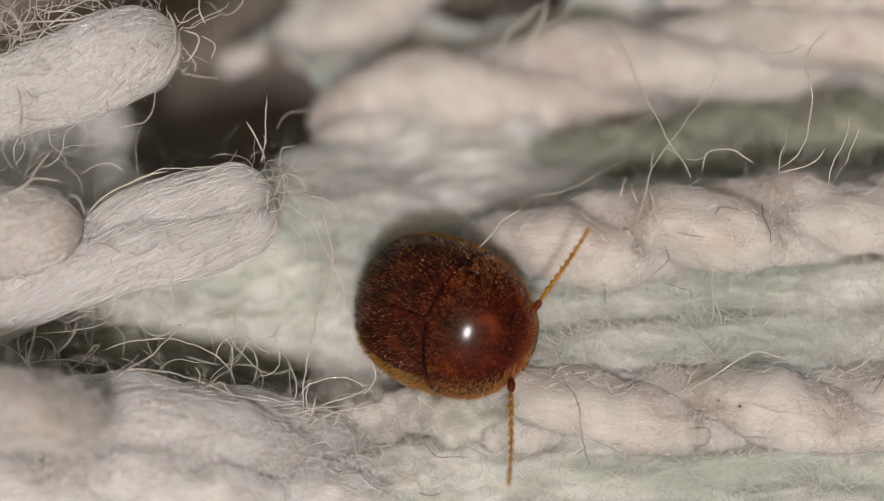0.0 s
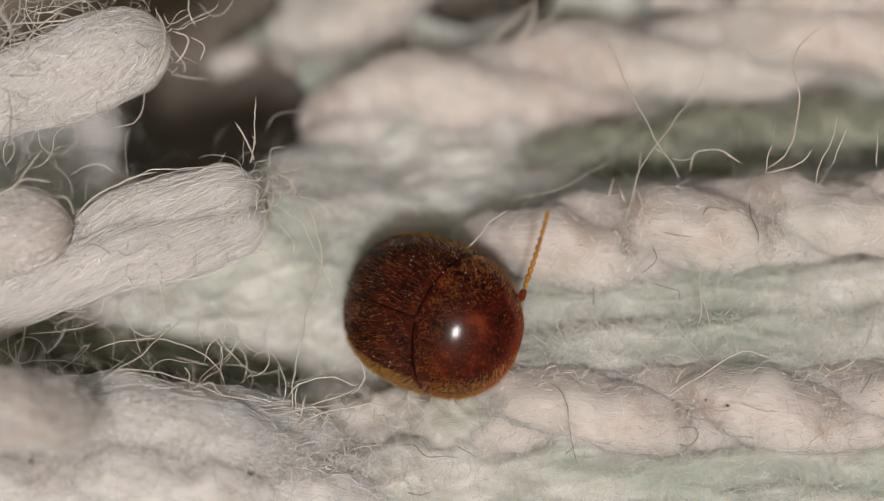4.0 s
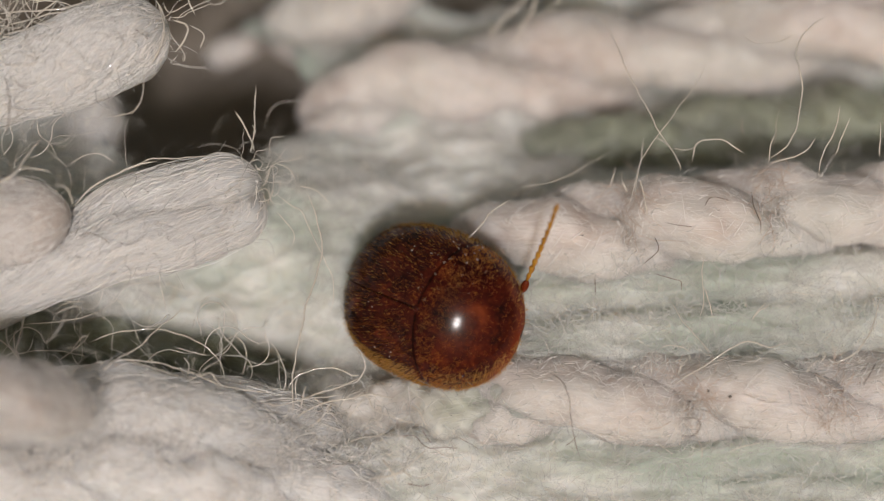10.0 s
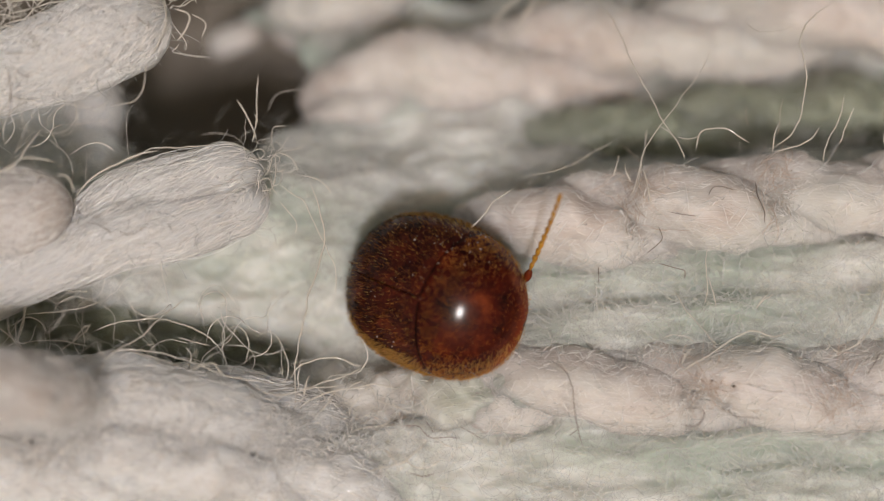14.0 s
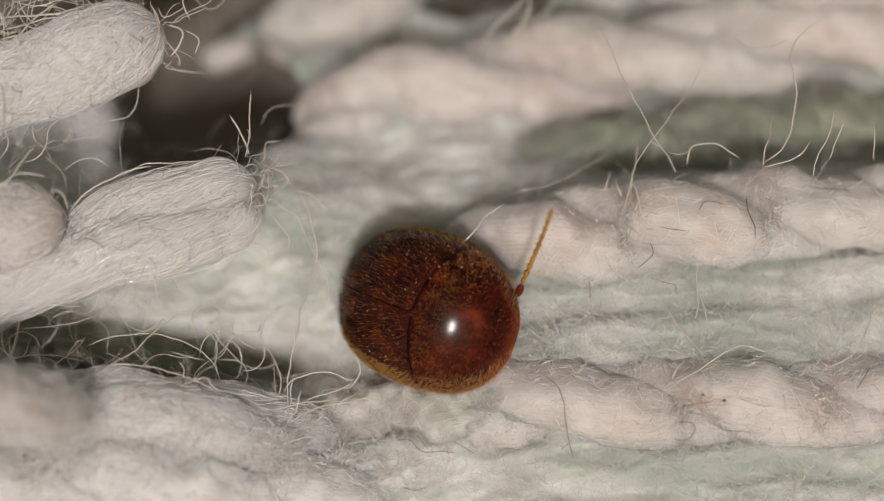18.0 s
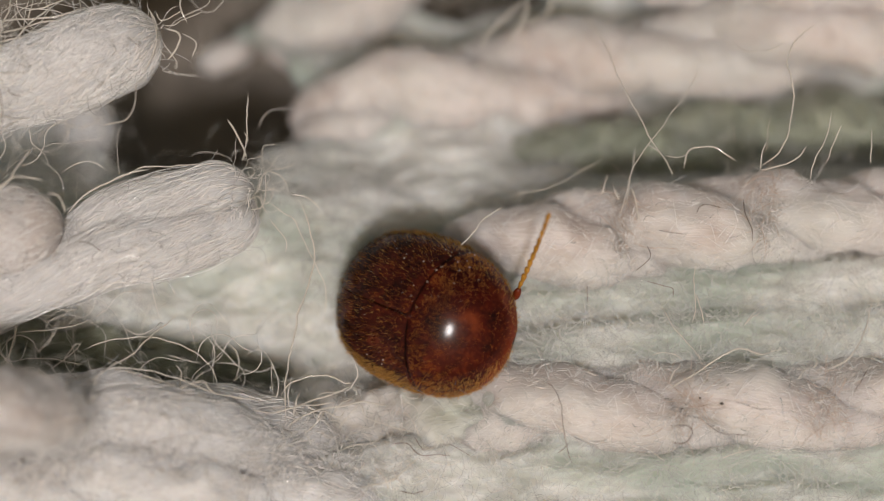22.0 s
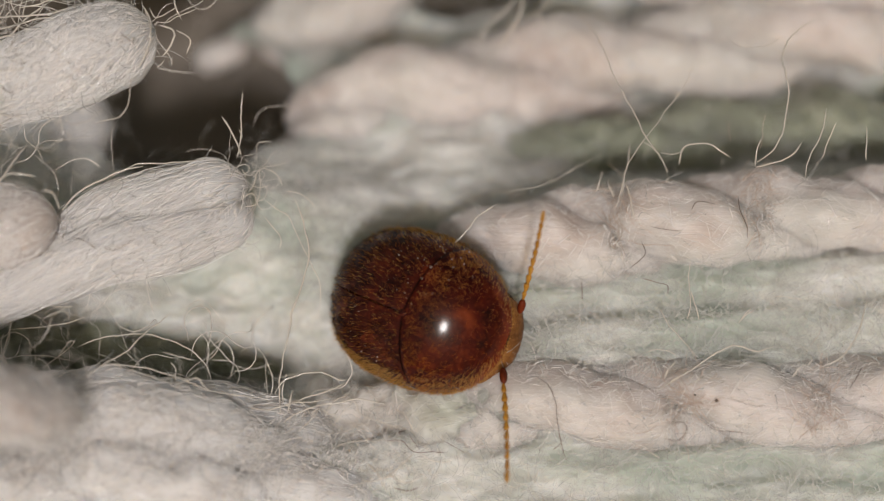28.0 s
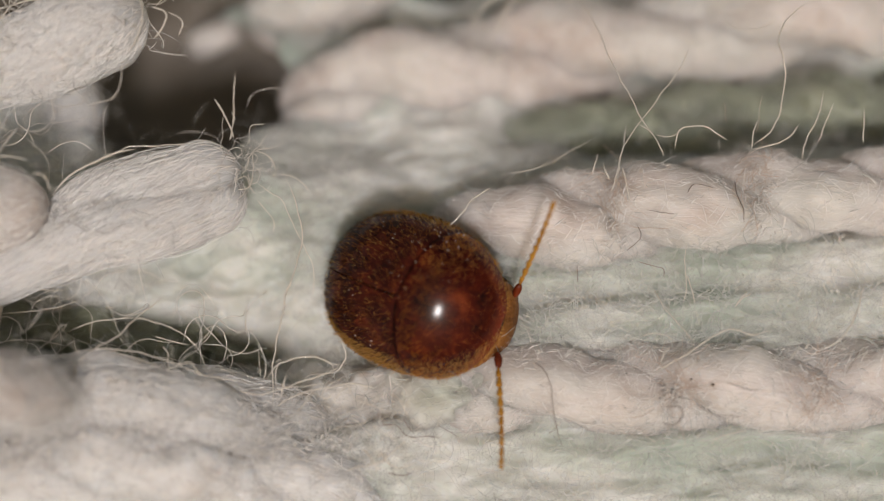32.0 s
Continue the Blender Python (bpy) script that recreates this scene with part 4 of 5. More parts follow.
loose_fibre([(-0.49, -2.13, 0.29), (-0.36, -2.14, 0.31), (-0.19, -2.09, 0.29)], 108, white=UNDER)
loose_fibre([(-0.21, -2.19, 0.27), (-0.09, -2.22, 0.29), (0.00, -2.19, 0.27)], 109, True, 0.0045)
loose_fibre([(1.89, -1.83, 0.30), (1.96, -1.90, 0.30), (2.05, -1.94, 0.25)], 110, radius=0.004)
loose_fibre([(2.51, -1.93, 0.30), (2.65, -1.89, 0.35), (2.80, -1.85, 0.30)], 111, radius=0.004)
loose_fibre([(-1.23, -1.40, 0.32), (-1.14, -1.28, 0.35), (-1.02, -1.23, 0.37), (-0.87, -1.22, 0.38), (-0.75, -1.25, 0.37), (-0.66, -1.29, 0.35), (-0.58, -1.27, 0.32)], 227, radius=0.008, white=UNDER)
loose_fibre([(-1.12, -1.48, 0.32), (-0.97, -1.44, 0.36), (-0.82, -1.41, 0.38), (-0.68, -1.33, 0.36), (-0.62, -1.28, 0.32)], 228, radius=0.0075, white=UNDER)
loose_fibre([(-1.54, -1.50, 0.32), (-1.31, -1.53, 0.36), (-1.06, -1.49, 0.38), (-0.87, -1.47, 0.36), (-0.73, -1.43, 0.32)], 229, radius=0.007, white=UNDER)
loose_fibre([(-1.18, -1.67, 0.32), (-1.02, -1.55, 0.35), (-0.87, -1.51, 0.37), (-0.70, -1.49, 0.38), (-0.53, -1.46, 0.37), (-0.40, -1.46, 0.35), (-0.28, -1.48, 0.32)], 230, radius=0.007, white=UNDER)
loose_fibre([(-1.11, -1.55, 0.32), (-1.08, -1.44, 0.38), (-1.07, -1.35, 0.32)], 231, radius=0.008, white=UNDER)
loose_fibre([(-0.63, -1.40, 0.32), (-0.53, -1.48, 0.36), (-0.48, -1.58, 0.38), (-0.35, -1.64, 0.38), (-0.23, -1.68, 0.36), (-0.06, -1.71, 0.32)], 232, radius=0.0055, white=UNDER)
loose_fibre([(-0.78, -1.55, 0.32), (-0.70, -1.46, 0.38), (-0.61, -1.40, 0.32)], 233, radius=0.007, white=UNDER)
loose_fibre([(-0.73, -1.67, 0.32), (-0.65, -1.58, 0.37), (-0.56, -1.48, 0.37), (-0.54, -1.38, 0.32)], 234, radius=0.006, white=UNDER)
loose_fibre([(-0.20, -1.53, 0.32), (-0.12, -1.58, 0.37), (-0.08, -1.66, 0.37), (-0.04, -1.72, 0.32)], 235, radius=0.005, white=UNDER)
loose_fibre([(-0.01, -1.88, 0.32), (-0.16, -2.02, 0.36), (-0.30, -2.13, 0.38), (-0.46, -2.16, 0.36), (-0.58, -2.19, 0.32)], 236, radius=0.006, white=UNDER)
loose_fibre([(-0.42, -1.99, 0.32), (-0.32, -2.11, 0.38), (-0.30, -2.20, 0.32)], 237, radius=0.005, white=UNDER)
loose_fibre([(-0.92, -1.60, 0.32), (-0.85, -1.53, 0.37), (-0.72, -1.57, 0.37), (-0.68, -1.51, 0.32)], 238, radius=0.006, white=UNDER)
loose_fibre([(-1.02, -1.72, 0.32), (-0.89, -1.61, 0.38), (-0.85, -1.51, 0.32)], 239, radius=0.006, white=UNDER)
loose_fibre([(-0.72, -1.86, 0.32), (-0.60, -1.82, 0.37), (-0.43, -1.78, 0.37), (-0.35, -1.72, 0.32)], 240, radius=0.005, white=UNDER)


def tangle(label, centre, spread, count, length, seed, curl=6.0, mat=None, thick=1.0):
    """A cloud of fine curled hairs round a frayed end."""
    rs = np.random.RandomState(seed)
    o = np.asarray(centre)[None] + rs.normal(size=(count, 3)) * np.asarray(spread)[None]
    way = rs.normal(size=(count, 3)) * (1.0, 1.0, 0.35)
    lines = curly(o, way, length[0] + (length[1] - length[0]) * rs.rand(count), curl * (0.5 + rs.rand(count)), 22, rs)
    v, q = tubes(lines, (0.0014 + 0.0026 * rs.rand(count)) * thick)
    tagged(put("fibre_tangle", mesh_from("fibre_tangle", v, q, mat or FIBRE_STRAY)), label, "fibres", kind="stuff")


FRAY = "tangle of fine white cotton fibres at a frayed end"
tangle(FRAY, (-3.67, 1.47, 1.10), (0.22, 0.35, 0.15), 45, (0.3, 1.3), 71, 6.0, thick=1.6)
tangle(FRAY, (-3.50, 1.88, 1.10), (0.45, 0.15, 0.15), 35, (0.3, 1.3), 72, 6.0, thick=1.6)
tangle(FRAY, (-2.27, 1.75, 0.90), (0.18, 0.2, 0.1), 8, (0.2, 0.7), 73, 9.0, thick=1.5)
tangle(FRAY, (-1.49, 0.51, 0.45), (0.10, 0.16, 0.12), 24, (0.15, 0.6), 74, 14.0, thick=1.3)
tangle(FRAY, (-3.25, -0.94, 0.15), (0.6, 0.16, 0.12), 28, (0.5, 1.6), 75, 6.0, thick=1.6)
tangle(FRAY, (-1.98, -1.07, 0.10), (0.4, 0.15, 0.15), 16, (0.6, 1.5), 76, 6.0, thick=1.6)
tangle(FRAY, (-1.03, -1.53, 0.20), (0.35, 0.16, 0.12), 18, (0.4, 1.0), 77, 9.0, thick=1.5)
tangle(FRAY, (-0.45, -1.86, 0.10), (0.35, 0.2, 0.12), 14, (0.3, 0.9), 78, 10.0, thick=1.5)
tangle(FRAY, (-3.53, 0.68, 0.40), (0.35, 0.15, 0.2), 18, (0.4, 1.0), 79, 7.0, thick=1.5)
tangle(FRAY, (-0.19, -1.38, 0.05), (0.2, 0.14, 0.08), 8, (0.2, 0.6), 87, 10.0, thick=1.3)

KNOT = "small tuft of short cotton fibres where two plies cross"
tangle(KNOT, (2.94, 0.34, 0.49), (0.10, 0.16, 0.05), 60, (0.12, 0.4), 81, 6.0, FIBRE_STAINED, 0.8)
tangle(KNOT, (1.77, 0.18, 0.43), (0.10, 0.14, 0.05), 60, (0.12, 0.4), 82, 6.0, FIBRE_STAINED, 0.8)
tangle(KNOT, (2.25, -1.46, 0.45), (0.10, 0.14, 0.05), 60, (0.12, 0.35), 83, 6.0, FIBRE_STAINED, 0.8)
tangle(KNOT, (3.41, -1.48, 0.45), (0.08, 0.16, 0.05), 60, (0.12, 0.35), 84, 6.0, FIBRE_STAINED, 0.8)
tangle(KNOT, (0.75, 2.04, -0.55), (0.16, 0.18, 0.08), 60, (0.2, 0.6), 85, 5.0)
tangle(KNOT, (2.90, 2.28, -0.30), (0.2, 0.2, 0.08), 60, (0.2, 0.6), 86, 5.0)

DOWNY = "soft white cotton down bridging two yarns"
for seed, spot in ((161, (-3.10, -1.86, 0.62)), (162, (-2.30, -1.88, 0.62)), (163, (-1.60, -1.95, 0.45))):
    tangle(DOWNY, spot, (0.40, 0.07, 0.05), 420, (0.12, 0.5), seed, 7.0, DOWN, 0.9)

GLINT = "short glossy cotton fibres catching the light on a yarn"
tangle(GLINT, (3.01, -0.03, 0.47), (0.09, 0.16, 0.03), 60, (0.02, 0.08), 130, 5.0, FIBRE_GLOSS, 2.3)
tangle(GLINT, (2.97, 0.22, 0.50), (0.09, 0.10, 0.03), 40, (0.02, 0.08), 131, 5.0, FIBRE_GLOSS, 2.3)
tangle(GLINT, (1.72, -0.17, 0.44), (0.07, 0.12, 0.03), 40, (0.02, 0.08), 132, 5.0, FIBRE_GLOSS, 2.3)
tangle(GLINT, (2.18, -1.62, 0.43), (0.10, 0.08, 0.03), 50, (0.02, 0.08), 133, 5.0, FIBRE_GLOSS, 2.3)
tangle(GLINT, (3.40, -1.58, 0.44), (0.10, 0.12, 0.03), 50, (0.02, 0.08), 134, 5.0, FIBRE_GLOSS, 2.3)
tangle(GLINT, (-0.68, -1.98, 0.15), (0.22, 0.14, 0.03), 70, (0.02, 0.08), 135, 5.0, FIBRE_GLOSS, 2.3)
tangle(GLINT, (-2.38, -1.87, 0.72), (0.25, 0.16, 0.03), 60, (0.02, 0.08), 136, 5.0, FIBRE_GLOSS, 2.3)
tangle(GLINT, (-1.69, 0.05, 0.92), (0.10, 0.11, 0.03), 50, (0.02, 0.08), 137, 5.0, FIBRE_GLOSS, 2.3)
tangle(GLINT, (-2.61, -0.27, 0.85), (0.35, 0.12, 0.03), 60, (0.02, 0.08), 138, 5.0, FIBRE_GLOSS, 2.3)
tangle(GLINT, (-2.75, 1.42, 1.30), (0.22, 0.14, 0.03), 50, (0.02, 0.08), 139, 5.0, FIBRE_GLOSS, 2.3)
tangle(GLINT, (-3.15, -2.11, 0.75), (0.22, 0.12, 0.03), 80, (0.02, 0.10), 150, 5.0, FIBRE_GLOSS, 2.3)
tangle(GLINT, (-1.97, -2.22, 0.55), (0.25, 0.10, 0.03), 70, (0.02, 0.10), 151, 5.0, FIBRE_GLOSS, 2.3)
tangle(GLINT, (-2.34, -1.53, 0.78), (0.25, 0.07, 0.03), 50, (0.02, 0.10), 152, 5.0, FIBRE_GLOSS, 2.3)
tangle(GLINT, (-1.28, -1.89, 0.50), (0.16, 0.14, 0.03), 60, (0.02, 0.10), 153, 5.0, FIBRE_GLOSS, 2.3)
tangle(GLINT, (-0.92, -2.06, 0.20), (0.16, 0.12, 0.03), 60, (0.02, 0.10), 154, 5.0, FIBRE_GLOSS, 2.3)

LINT = "fine pale green lint bridging the space between yarns"
for seed, spot in ((91, (1.20, -0.60, 0.22)), (92, (2.17, -0.61, 0.30)), (93, (3.25, -0.57, 0.30)), (94, (1.34, -1.08, 0.27)), (95, (2.35, -1.06, 0.30)), (96, (3.37, -1.04, 0.30)), (97, (1.04, -2.04, 0.20)), (100, (-0.79, -2.02, 0.05)), (98, (2.13, -2.07, 0.22)), (99, (3.19, -2.05, 0.22))):
    tangle(LINT, spot, (0.45, 0.12, 0.04), 130, (0.15, 0.6), seed, 10.0, DOWN_PALE, 0.7)


def speck(place, size, seed):
    """A crumb of dark dirt caught among the fibres."""
    rs = np.random.RandomState(seed)
    bm = bmesh.new()
    bmesh.ops.create_icosphere(bm, subdivisions=2, radius=size * MM)
    for v in bm.verts:
        v.co *= 0.7 + 0.6 * rs.rand()
        v.co.x *= 1.4
    me = bpy.data.meshes.new("dirt_speck")
    bm.to_mesh(me)
    bm.free()
    me.materials.append(DIRT)
    ob = tagged(put("dirt_speck", me), "tiny dark brown crumb of dirt caught in cotton fibres", "dirt", "dirt specks")
    ob.location = Vector(place) * MM


for i, spot in enumerate(((1.80, -1.37, 0.38), (2.34, -1.43, 0.42), (2.52, -1.48, 0.43), (2.18, -1.52, 0.42), (2.09, -1.59, 0.40))):
    speck(spot, 0.006 + 0.003 * (i % 3), 60 + i)

# ---- beetle ----
BEETLE_PLACE = pose(0.1076 * MM, -0.6969 * MM, 0.2200 * MM, 17.86, -38.09, -33.08)


TAIL, NOSE = -0.814, 0.837


def seam(phi):
    """How far forward the rear edge of the pronotum lies at the angle phi (90 degrees: the back)."""
    return 0.165 + 0.122 * np.clip(1 - np.sin(phi), 0, 1.3) ** 0.53


def hull(x, phi):
    """The beetle's outline before it hunches: a point at length x and angle phi."""
    back = np.clip((0.1 - x) / (0.1 - TAIL), 0, 1)
    front = np.clip((x - 0.1) / (NOSE - 0.1), 0, 1)
    k = (1 - back ** 3.12) ** 0.5 * (1 - front ** 2.12) ** 0.5
    c, s = np.cos(phi), np.sin(phi)
    z = np.where(s > 0, 0.543 * np.abs(s) ** 0.95, -0.339 * np.abs(s) ** 0.8) * k
    y = 0.655 * k * np.sign(c) * np.abs(c) ** 0.92 * (1 - 0.057 * front * np.clip(3 * c, -1, 1))
    return np.stack([x, y, z - 0.10 * front ** 2], -1)


HUNCH = np.array(Euler((radians(6.97), radians(14.77), radians(1.39))).to_matrix())


def hunched(v):
    """The shell's tilt over the legs."""
    return v @ HUNCH.T + np.array([-0.0765, 0.0206, 0.0722])


def shell(name, x_of, phis, count, mat, parent, swell, label=""):
    """A shell part over a range of angles; x_of(u, phi) gives the length at u from 0 (seam) to 1; swell(u, phi) its size."""
    u, p = np.meshgrid(np.linspace(0, 1, count) ** 1.3, phis, indexing="ij")
    v = hull(x_of(u, p), p)
    mid = np.stack([v[..., 0], np.zeros_like(u), np.zeros_like(u)], -1)
    v = hunched(mid + (v - mid) * swell(u, p)[..., None])
    return put(name, mesh_from(name, v.reshape(-1, 3), grid_quads(count, len(phis), False), mat), parent, label)


def on_shell(x_of, swell, u, p):
    """Points of a shell and the way out from it."""
    e = 1e-3

    def at(u, p):
        v = hull(x_of(u, p), p)
        mid = np.stack([v[..., 0], 0 * u, 0 * u], -1)
        return hunched(mid + (v - mid) * swell(u, p)[..., None])
    o = at(u, p)
    du, dp = at(np.clip(u + e, 0, 1), p) - at(np.clip(u - e, 0, 1), p), at(u, p + e) - at(u, p - e)
    nrm = unit(np.cross(du, dp))
    return o, nrm * np.where((nrm * (o - (0.0, 0.0, -0.1))).sum(1) < 0, -1, 1)[:, None]


def setae(x_of, phi_range, count, mat, parent, seed, length, swell, rise=(0.4, 1.0), thick=1.0, thin_out=None, clump=0.0, stray=0.22):
    """Short hairs that lie backwards over a shell; thin_out(u, phi) gives the share that grows there."""
    rs = np.random.RandomState(seed)
    u, p = rs.rand(count) ** 0.8, phi_range[0] + (phi_range[1] - phi_range[0]) * rs.rand(count)
    if thin_out:
        keep = rs.rand(count) < thin_out(u, p)
        u, p = u[keep], p[keep]
        count = len(u)
    o, nrm = on_shell(x_of, swell, u, p)
    if clump:
        keep = rs.rand(count) < 0.5 + clump * cloud(o, seed, 0.07, 2)
        o, nrm, u = o[keep], nrm[keep], u[keep]
        count = len(u)
    back = unit(np.array([[-1.0, 0, 0]]) - nrm * (-nrm[:, :1]))
    back = unit(back + stray * rs.normal(size=back.shape))
    ln = length * (0.6 + 0.7 * rs.rand(count))[:, None]
    up = rise[0] + (rise[1] - rise[0]) * rs.rand(count)[:, None]
    t = [0.0, 0.4, 0.75, 1.0]
    lines = np.stack([o + ln * (back * k + nrm * up * (k - 0.35 * k * k)) for k in t], 1)
    v, q = tubes(lines, (0.0007 + 0.0009 * rs.rand(count)) * thick)
    put("hair_coat", mesh_from("hair_coat", v, q, mat), parent, "fine golden hairs", "stuff")


def hair_glints(x_of, swell, phi_range, u_range, count, seed, parent):
    """Pale grains among the hairs, added in place of glints from the hair tips."""
    rs = np.random.RandomState(seed)
    u = u_range[0] + (u_range[1] - u_range[0]) * rs.rand(count) ** 1.5
    p = phi_range[0] + (phi_range[1] - phi_range[0]) * rs.rand(count)
    o, nrm = on_shell(x_of, swell, u, p)
    a, b = np.meshgrid(np.linspace(0, math.pi, 5), np.linspace(0, 2 * math.pi, 6, endpoint=False), indexing="ij")
    grain = np.stack([np.cos(a), np.sin(a) * np.cos(b), np.sin(a) * np.sin(b)], -1).reshape(-1, 3)
    size = (0.0015 + 0.0055 * rs.rand(count) ** 2.5)[:, None, None] * (0.7 + 0.6 * rs.rand(count, 1, 3))
    v = (o + nrm * 0.012)[:, None] + grain[None] * size
    q = (grid_quads(5, 6, True)[None] + (np.arange(count) * 30)[:, None, None]).reshape(-1, 4)
    put("hair_glints", mesh_from("hair_glints", v.reshape(-1, 3), q, HAIR_GLINT), parent, "pale grains standing in for glints on the hairs", "stuff")


def ball(name, size, mat, parent, place, nu=14, nv=20, label=""):
    u, p = np.meshgrid(np.linspace(0, math.pi, nu), np.linspace(0, 2 * math.pi, nv, endpoint=False), indexing="ij")
    v = np.stack([np.cos(u) * size[0], np.sin(u) * np.cos(p) * size[1], np.sin(u) * np.sin(p) * size[2]], -1)
    ob = put(name, mesh_from(name, v.reshape(-1, 3), grid_quads(nu, nv, True), mat), parent, label)
    ob.location = Vector(place) * MM
    return ob


def antenna(parent, side):
    """An antenna along +x from its joint: a swollen red base joint and ten saw-toothed amber joints."""
    root = ball("antenna", (0.075, 0.034, 0.036), SCAPE, parent, (0, 0, 0), label="swollen red-brown base joint with a saw-toothed amber whip")
    root.data.transform(Matrix.Translation((0.06 * MM, 0, 0)))
    x = 0.125
    for i in range(10):
        ln = 0.096 if i < 9 else 0.13
        size = 0.031 - 0.001 * i if i else 0.024
        u, p = np.meshgrid(np.linspace(0, 1, 9), np.linspace(0, 2 * math.pi, 12, endpoint=False), indexing="ij")
        prof = np.where(u < 0.7, 0.35 + 0.65 * (u / 0.7) ** 0.8, 1 - ((u - 0.7) / 0.3) ** 2 * 0.75) if i < 9 else np.sin(np.clip(u * 0.93 + 0.07, 0, 1) * math.pi) ** 0.6
        prof = np.where((u <= 0) | (u >= 1), 0.05, prof)
        bend = 0.03 * ((x + u * ln) - 0.1) ** 2 - 0.09 * ((x + u * ln) - 0.12) * (1.1 - (x + u * ln)) * 0.6
        v = np.stack([x + u * ln, side * (bend + size * prof * np.cos(p) + 0.35 * size * prof), size * 0.8 * prof * np.sin(p)], -1)
        put("antenna_joint", mesh_from("antenna_joint", v.reshape(-1, 3), grid_quads(9, 12, True), ANTENNA), root)
        x += ln * 0.9
    return root


def beetle():
    thing = tagged(new("beetle"), "small hunched red-brown beetle with golden hairs, resting on cotton yarn", "beetle")
    full = math.pi
    rear = lambda u, p: seam(p) - 0.017 - u * (seam(p) - 0.017 - TAIL)
    fore = lambda u, p: seam(p) + u * (NOSE - seam(p))
    edge = lambda u, p: 1 - 0.008 * np.exp(-(u / 0.02) ** 2) - 0.03 * np.exp(-((np.sin(p) - 1) / 0.0006) ** 2)
    hood = lambda u, p: 1.004 - 0.008 * np.exp(-(u / 0.02) ** 2) + 0.006 * np.sin(np.clip(u, 0, 1) * math.pi)
    gap = 0.006
    for name, lo, hi in (("elytron", full / 2 + gap, full + 0.5), ("elytron", -0.5, full / 2 - gap)):
        wing = shell(name, rear, np.linspace(lo, hi, 56), 60, ELYTRON, thing, edge, "dark red-brown hairy wing case")
        setae(rear, (lo, hi), 9500, SETA, wing, 11 if lo < 0 else 12, 0.044, edge, (0.3, 0.9), 1.0, None, 0.9, 0.3)
        setae(rear, (lo, hi), 350, SETA_PALE, wing, 14 if lo < 0 else 15, 0.03, edge, (0.4, 1.2))
        setae(rear, (lo, hi), 5000, SETA_ORANGE, wing, 17 if lo < 0 else 18, 0.024, edge, (0.3, 0.9), 1.0, lambda u, p: np.clip(1 - 3.2 * u, 0, 1), 0.7, 0.5)
        hair_glints(rear, edge, (0.35, 1.5) if lo < 0 else (1.65, 2.6), (0.0, 0.55), 34 if lo < 0 else 10, 31 if lo < 0 else 32, wing)
    # flank hairs; extra pale ones on the lower flank imitate light shining through
    for lo, hi, sd, thick in ((-0.4, 0.3, 21, 1100), (full - 0.7, full + 0.4, 22, 4000)):
        setae(rear, (lo, hi), thick, SETA_PALE, thing, sd, 0.045, edge, (0.4, 1.3), 1.2)
        setae(fore, (lo, hi), thick // 4, SETA_PALE, thing, sd + 2, 0.032, hood, (0.4, 1.3), 1.0)
    # added strip inside the groove; its near-black colour gives the shade
    shell("waist", lambda u, p: seam(p) - 0.06 + 0.1 * u, np.linspace(-0.5, full + 0.5, 90), 6, GROOVE_SHADE, thing, lambda u, p: 0.965 + 0 * u, "near-black strip painting shade into the groove between pronotum and wing cases")
    shell("abdomen", rear, np.linspace(full + 0.45, 2 * full - 0.45, 30), 30, BELLY, thing, lambda u, p: 0.985 + 0 * u)
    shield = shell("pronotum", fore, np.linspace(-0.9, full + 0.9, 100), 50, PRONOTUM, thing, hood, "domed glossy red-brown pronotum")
    bald = lambda u, p: (u > 0.05) * np.clip(1.0 - 1.5 * u + 0.5 * np.exp(-((p - 0.5) / 0.5) ** 2) * (1 - u) + 0.5 * np.exp(-((p - 2.9) / 0.5) ** 2), 0.08, 1)
    setae(fore, (-0.7, full + 0.7), 26000, SETA_ORANGE, shield, 13, 0.020, hood, (0.3, 0.9), 1.0, bald, 0.7, 0.5)
    setae(fore, (-0.7, full + 0.7), 900, SETA_PALE, shield, 16, 0.022, hood, (0.5, 1.4), 1.0, bald, 1.0, 0.5)
    hair_glints(fore, hood, (0.1, 1.5), (0.0, 0.5), 30, 33, shield)
    plate = ball("scutellum", (0.035, 0.03, 0.012), ELYTRON, thing, hunched(np.array([0.150, 0.0, 0.535])), 8, 12, "small dark triangular plate between the wing cases")
    plate.rotation_euler = (radians(7), radians(15), 0)
    shell("breast", fore, np.linspace(full + 0.8, 2 * full - 0.8, 30), 30, BELLY, thing, lambda u, p: 0.97 + 0 * u)
    head = ball("head", (0.20, 0.40, 0.24), HEAD, thing, (0.38, 0, -0.34), 20, 32, "tan hairy head drawn in under the pronotum")
    rs = np.random.RandomState(17)
    d = unit(rs.normal(size=(900, 3)))
    o = d * (0.20, 0.40, 0.24)
    lines = np.stack([o, o + 0.022 * unit(d + (-0.9, 0, 0.2)), o + 0.045 * unit(d + (-1.6, 0, 0.3))], 1)
    v, q = tubes(lines, 0.0008 + 0.0008 * rs.rand(900))
    put("hair_coat", mesh_from("hair_coat", v, q, SETA), head, "fine golden hairs", "stuff")
    for side in (1, -1):
        ball("eye", (0.06, 0.05, 0.06), EYE, head, (-0.06, side * 0.38, 0.0), 12, 16, "round black eye")
    a1, a2 = antenna(thing, 1), antenna(thing, -1)
    return thing, shield, head, a1, a2


bug, bug_shield, bug_head, bug_antenna_l, bug_antenna_r = beetle()
bug.matrix_world = BEETLE_PLACE


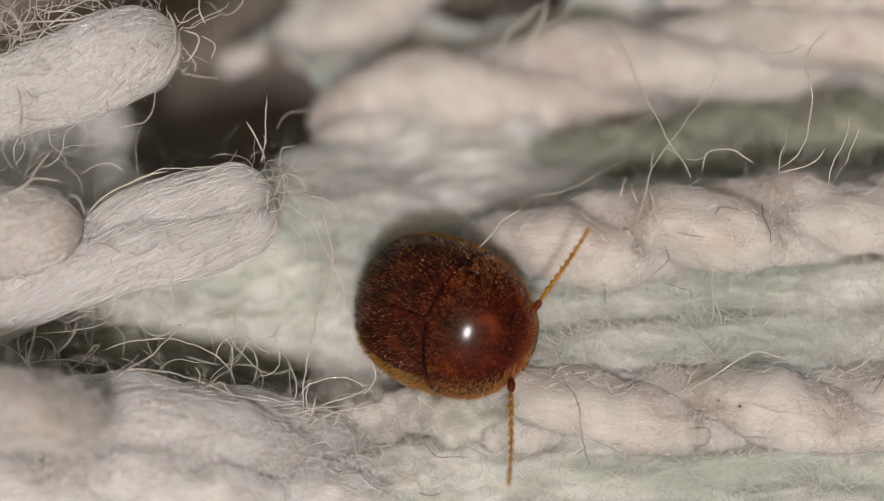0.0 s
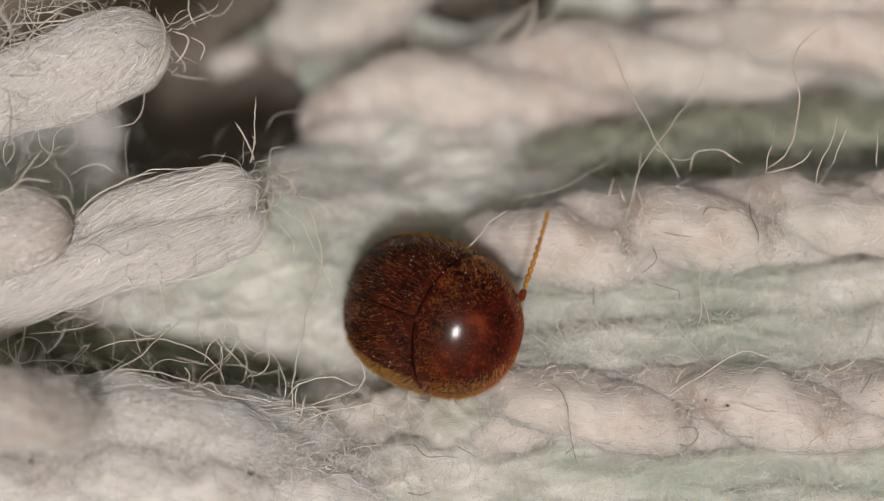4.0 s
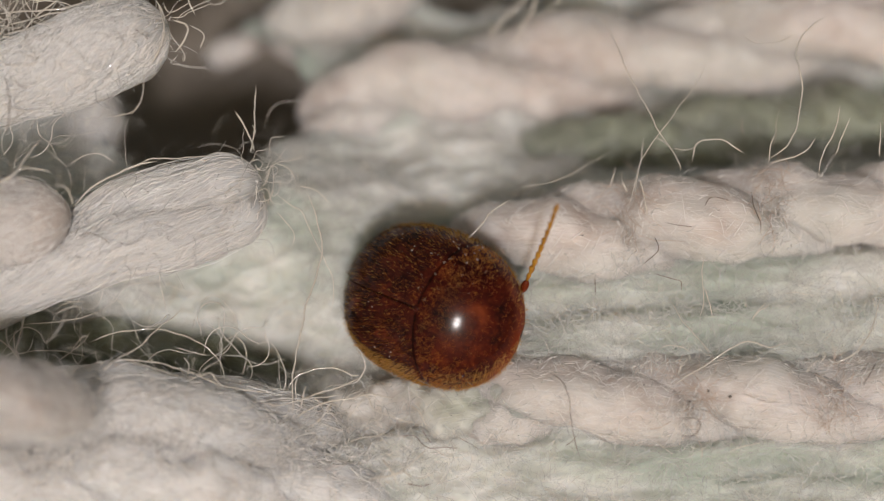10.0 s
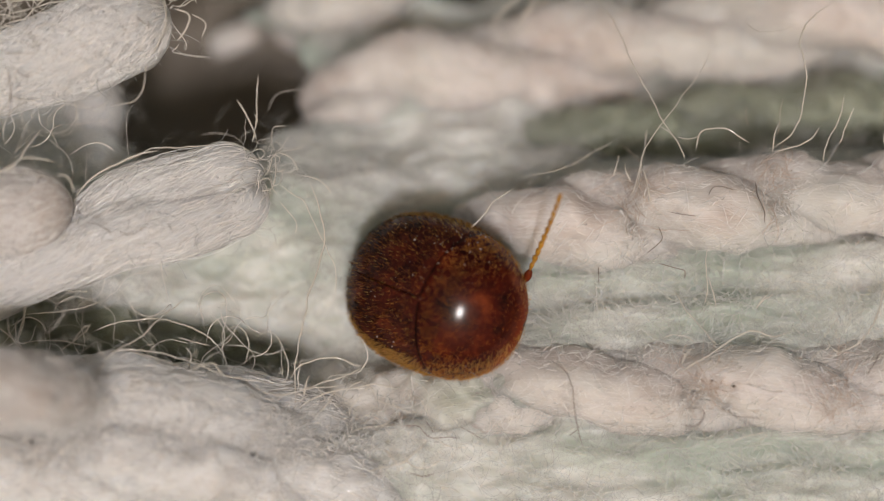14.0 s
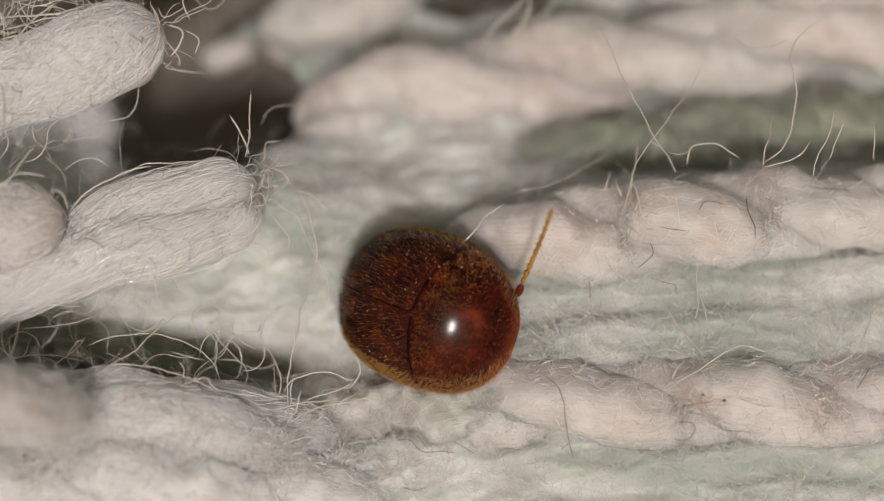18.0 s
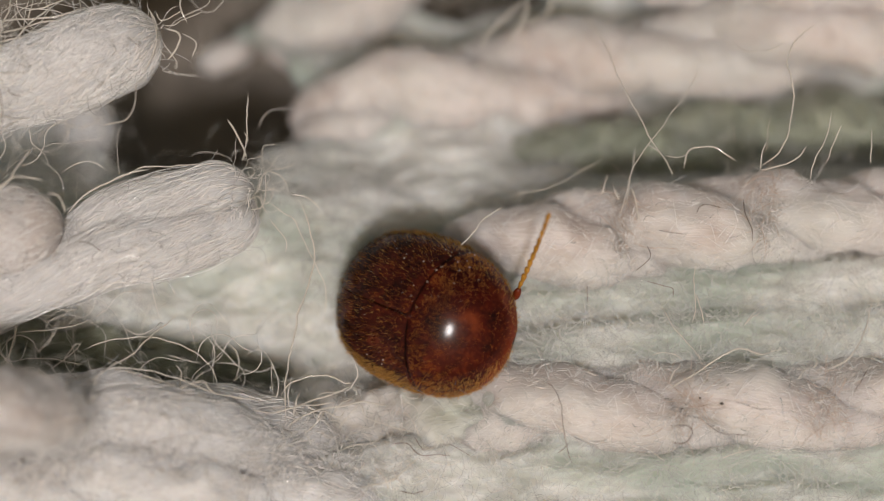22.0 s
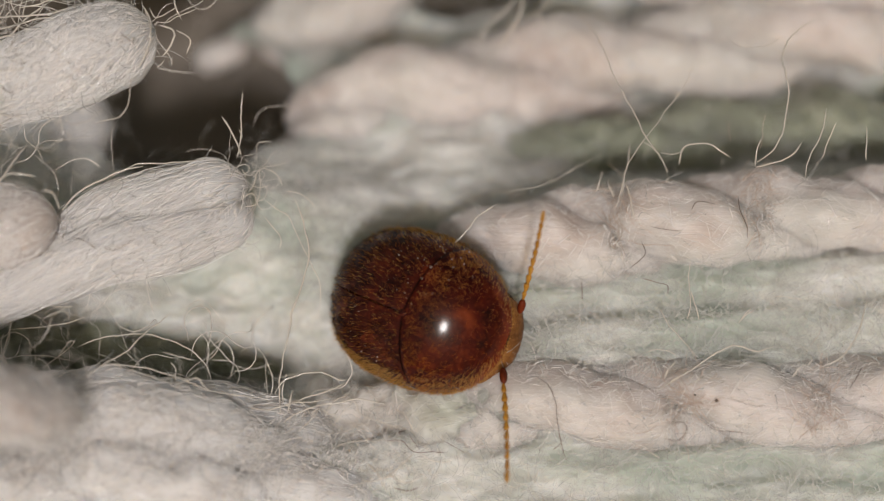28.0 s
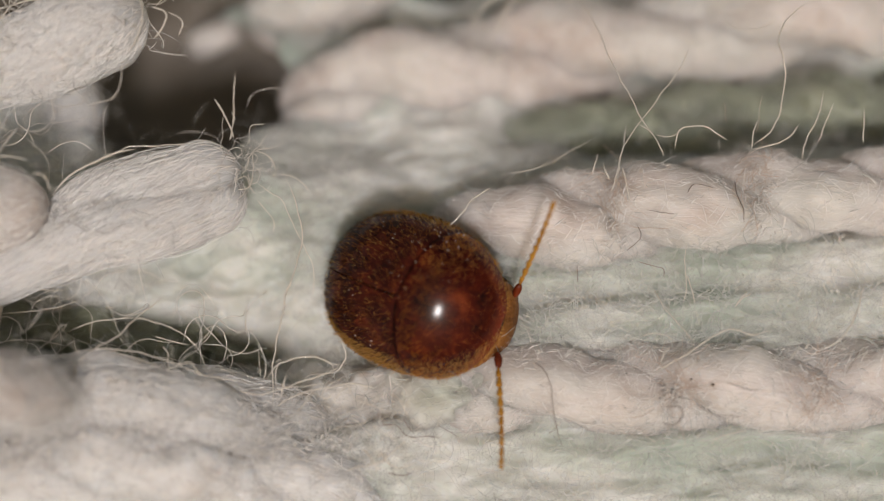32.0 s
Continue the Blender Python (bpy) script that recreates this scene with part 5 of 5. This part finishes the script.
def motions():
    """Head and antennae, in the beetle's space (millimetres, degrees)."""
    drawn, out, peep = (0.29, -0.26), (0.475, -0.36), (0.42, -0.31)
    walk(bug_head, [(t, pose(p[0] * MM, 0, p[1] * MM)) for t, p in (
        (0.0, peep), (2.2, peep), (2.3, drawn), (24.5, drawn), (24.7, out), (32.0, out))])
    walk(bug_antenna_l, [(t, pose(x * MM, y * MM, z * MM, 0, ry, rz)) for t, x, y, z, ry, rz in (
        (0.0, 0.567, 0.341, -0.270, -18.7, 54.4),
        (2.2, 0.567, 0.341, -0.270, -18.7, 54.4),
        (2.3, 0.440, 0.396, -0.223, -42.1, 75.6),
        (2.4, 0.443, 0.408, -0.229, -41.0, 79.0),
        (2.5, 0.428, 0.423, -0.222, -55.2, 78.2),
        (2.6, 0.460, 0.429, -0.250, -43.9, 78.3),
        (2.7, 0.466, 0.433, -0.256, -39.5, 73.6),
        (2.9, 0.481, 0.418, -0.264, -34.8, 71.8),
        (3.1, 0.489, 0.417, -0.270, -32.3, 68.3),
        (3.5, 0.498, 0.416, -0.277, -31.1, 62.8),
        (6.0, 0.506, 0.415, -0.284, -29.6, 59.4),
        (9.0, 0.506, 0.415, -0.284, -28.4, 57.9),
        (24.5, 0.509, 0.411, -0.284, -28.6, 57.5),
        (24.7, 0.661, 0.351, -0.350, -26.6, 79.7),
        (24.8, 0.657, 0.332, -0.342, -30.2, 68.3),
        (25.0, 0.662, 0.323, -0.342, -26.5, 65.4),
        (25.2, 0.662, 0.323, -0.342, -25.3, 59.1),
        (25.5, 0.662, 0.323, -0.342, -27.6, 60.7),
        (27.5, 0.641, 0.334, -0.328, -30.5, 70.0),
        (28.0, 0.649, 0.316, -0.330, -28.1, 70.4),
        (28.5, 0.649, 0.316, -0.330, -26.6, 66.9),
        (29.0, 0.649, 0.316, -0.330, -24.4, 65.1),
        (30.0, 0.649, 0.316, -0.330, -23.1, 61.1),
        (32.0, 0.649, 0.316, -0.330, -23.7, 62.8),
    )])
    walk(bug_antenna_r, [(t, pose(x * MM, y * MM, z * MM, 0, ry, rz)) for t, x, y, z, ry, rz in (
        (0.0, 0.696, -0.269, -0.180, -12.8, -51.5),
        (2.2, 0.696, -0.269, -0.180, -12.8, -51.5),
        (2.3, 0.511, -0.364, 0.070, -24.2, -40.1),
        (2.4, 0.394, -0.352, 0.029, 45.2, -151.5),
        (2.5, 0.373, -0.308, 0.032, 37.2, -164.4),
        (24.5, 0.373, -0.308, 0.032, 37.2, -164.4),
        (24.6, 0.621, -0.260, -0.053, 50.3, -149.9),
        (24.7, 0.753, -0.189, -0.292, 6.4, -39.6),
        (25.0, 0.779, -0.157, -0.284, 10.6, -37.2),
        (25.5, 0.779, -0.157, -0.284, 5.2, -37.3),
        (27.5, 0.765, -0.187, -0.263, -11.9, -62.2),
        (28.0, 0.765, -0.187, -0.263, -5.7, -53.8),
        (28.5, 0.765, -0.187, -0.263, -2.7, -42.7),
        (29.0, 0.765, -0.187, -0.263, -5.8, -46.9),
        (30.0, 0.765, -0.187, -0.263, -4.9, -51.4),
        (31.0, 0.765, -0.187, -0.263, -5.7, -53.8),
        (32.0, 0.765, -0.187, -0.263, -3.6, -55.9),
    )])


motions()
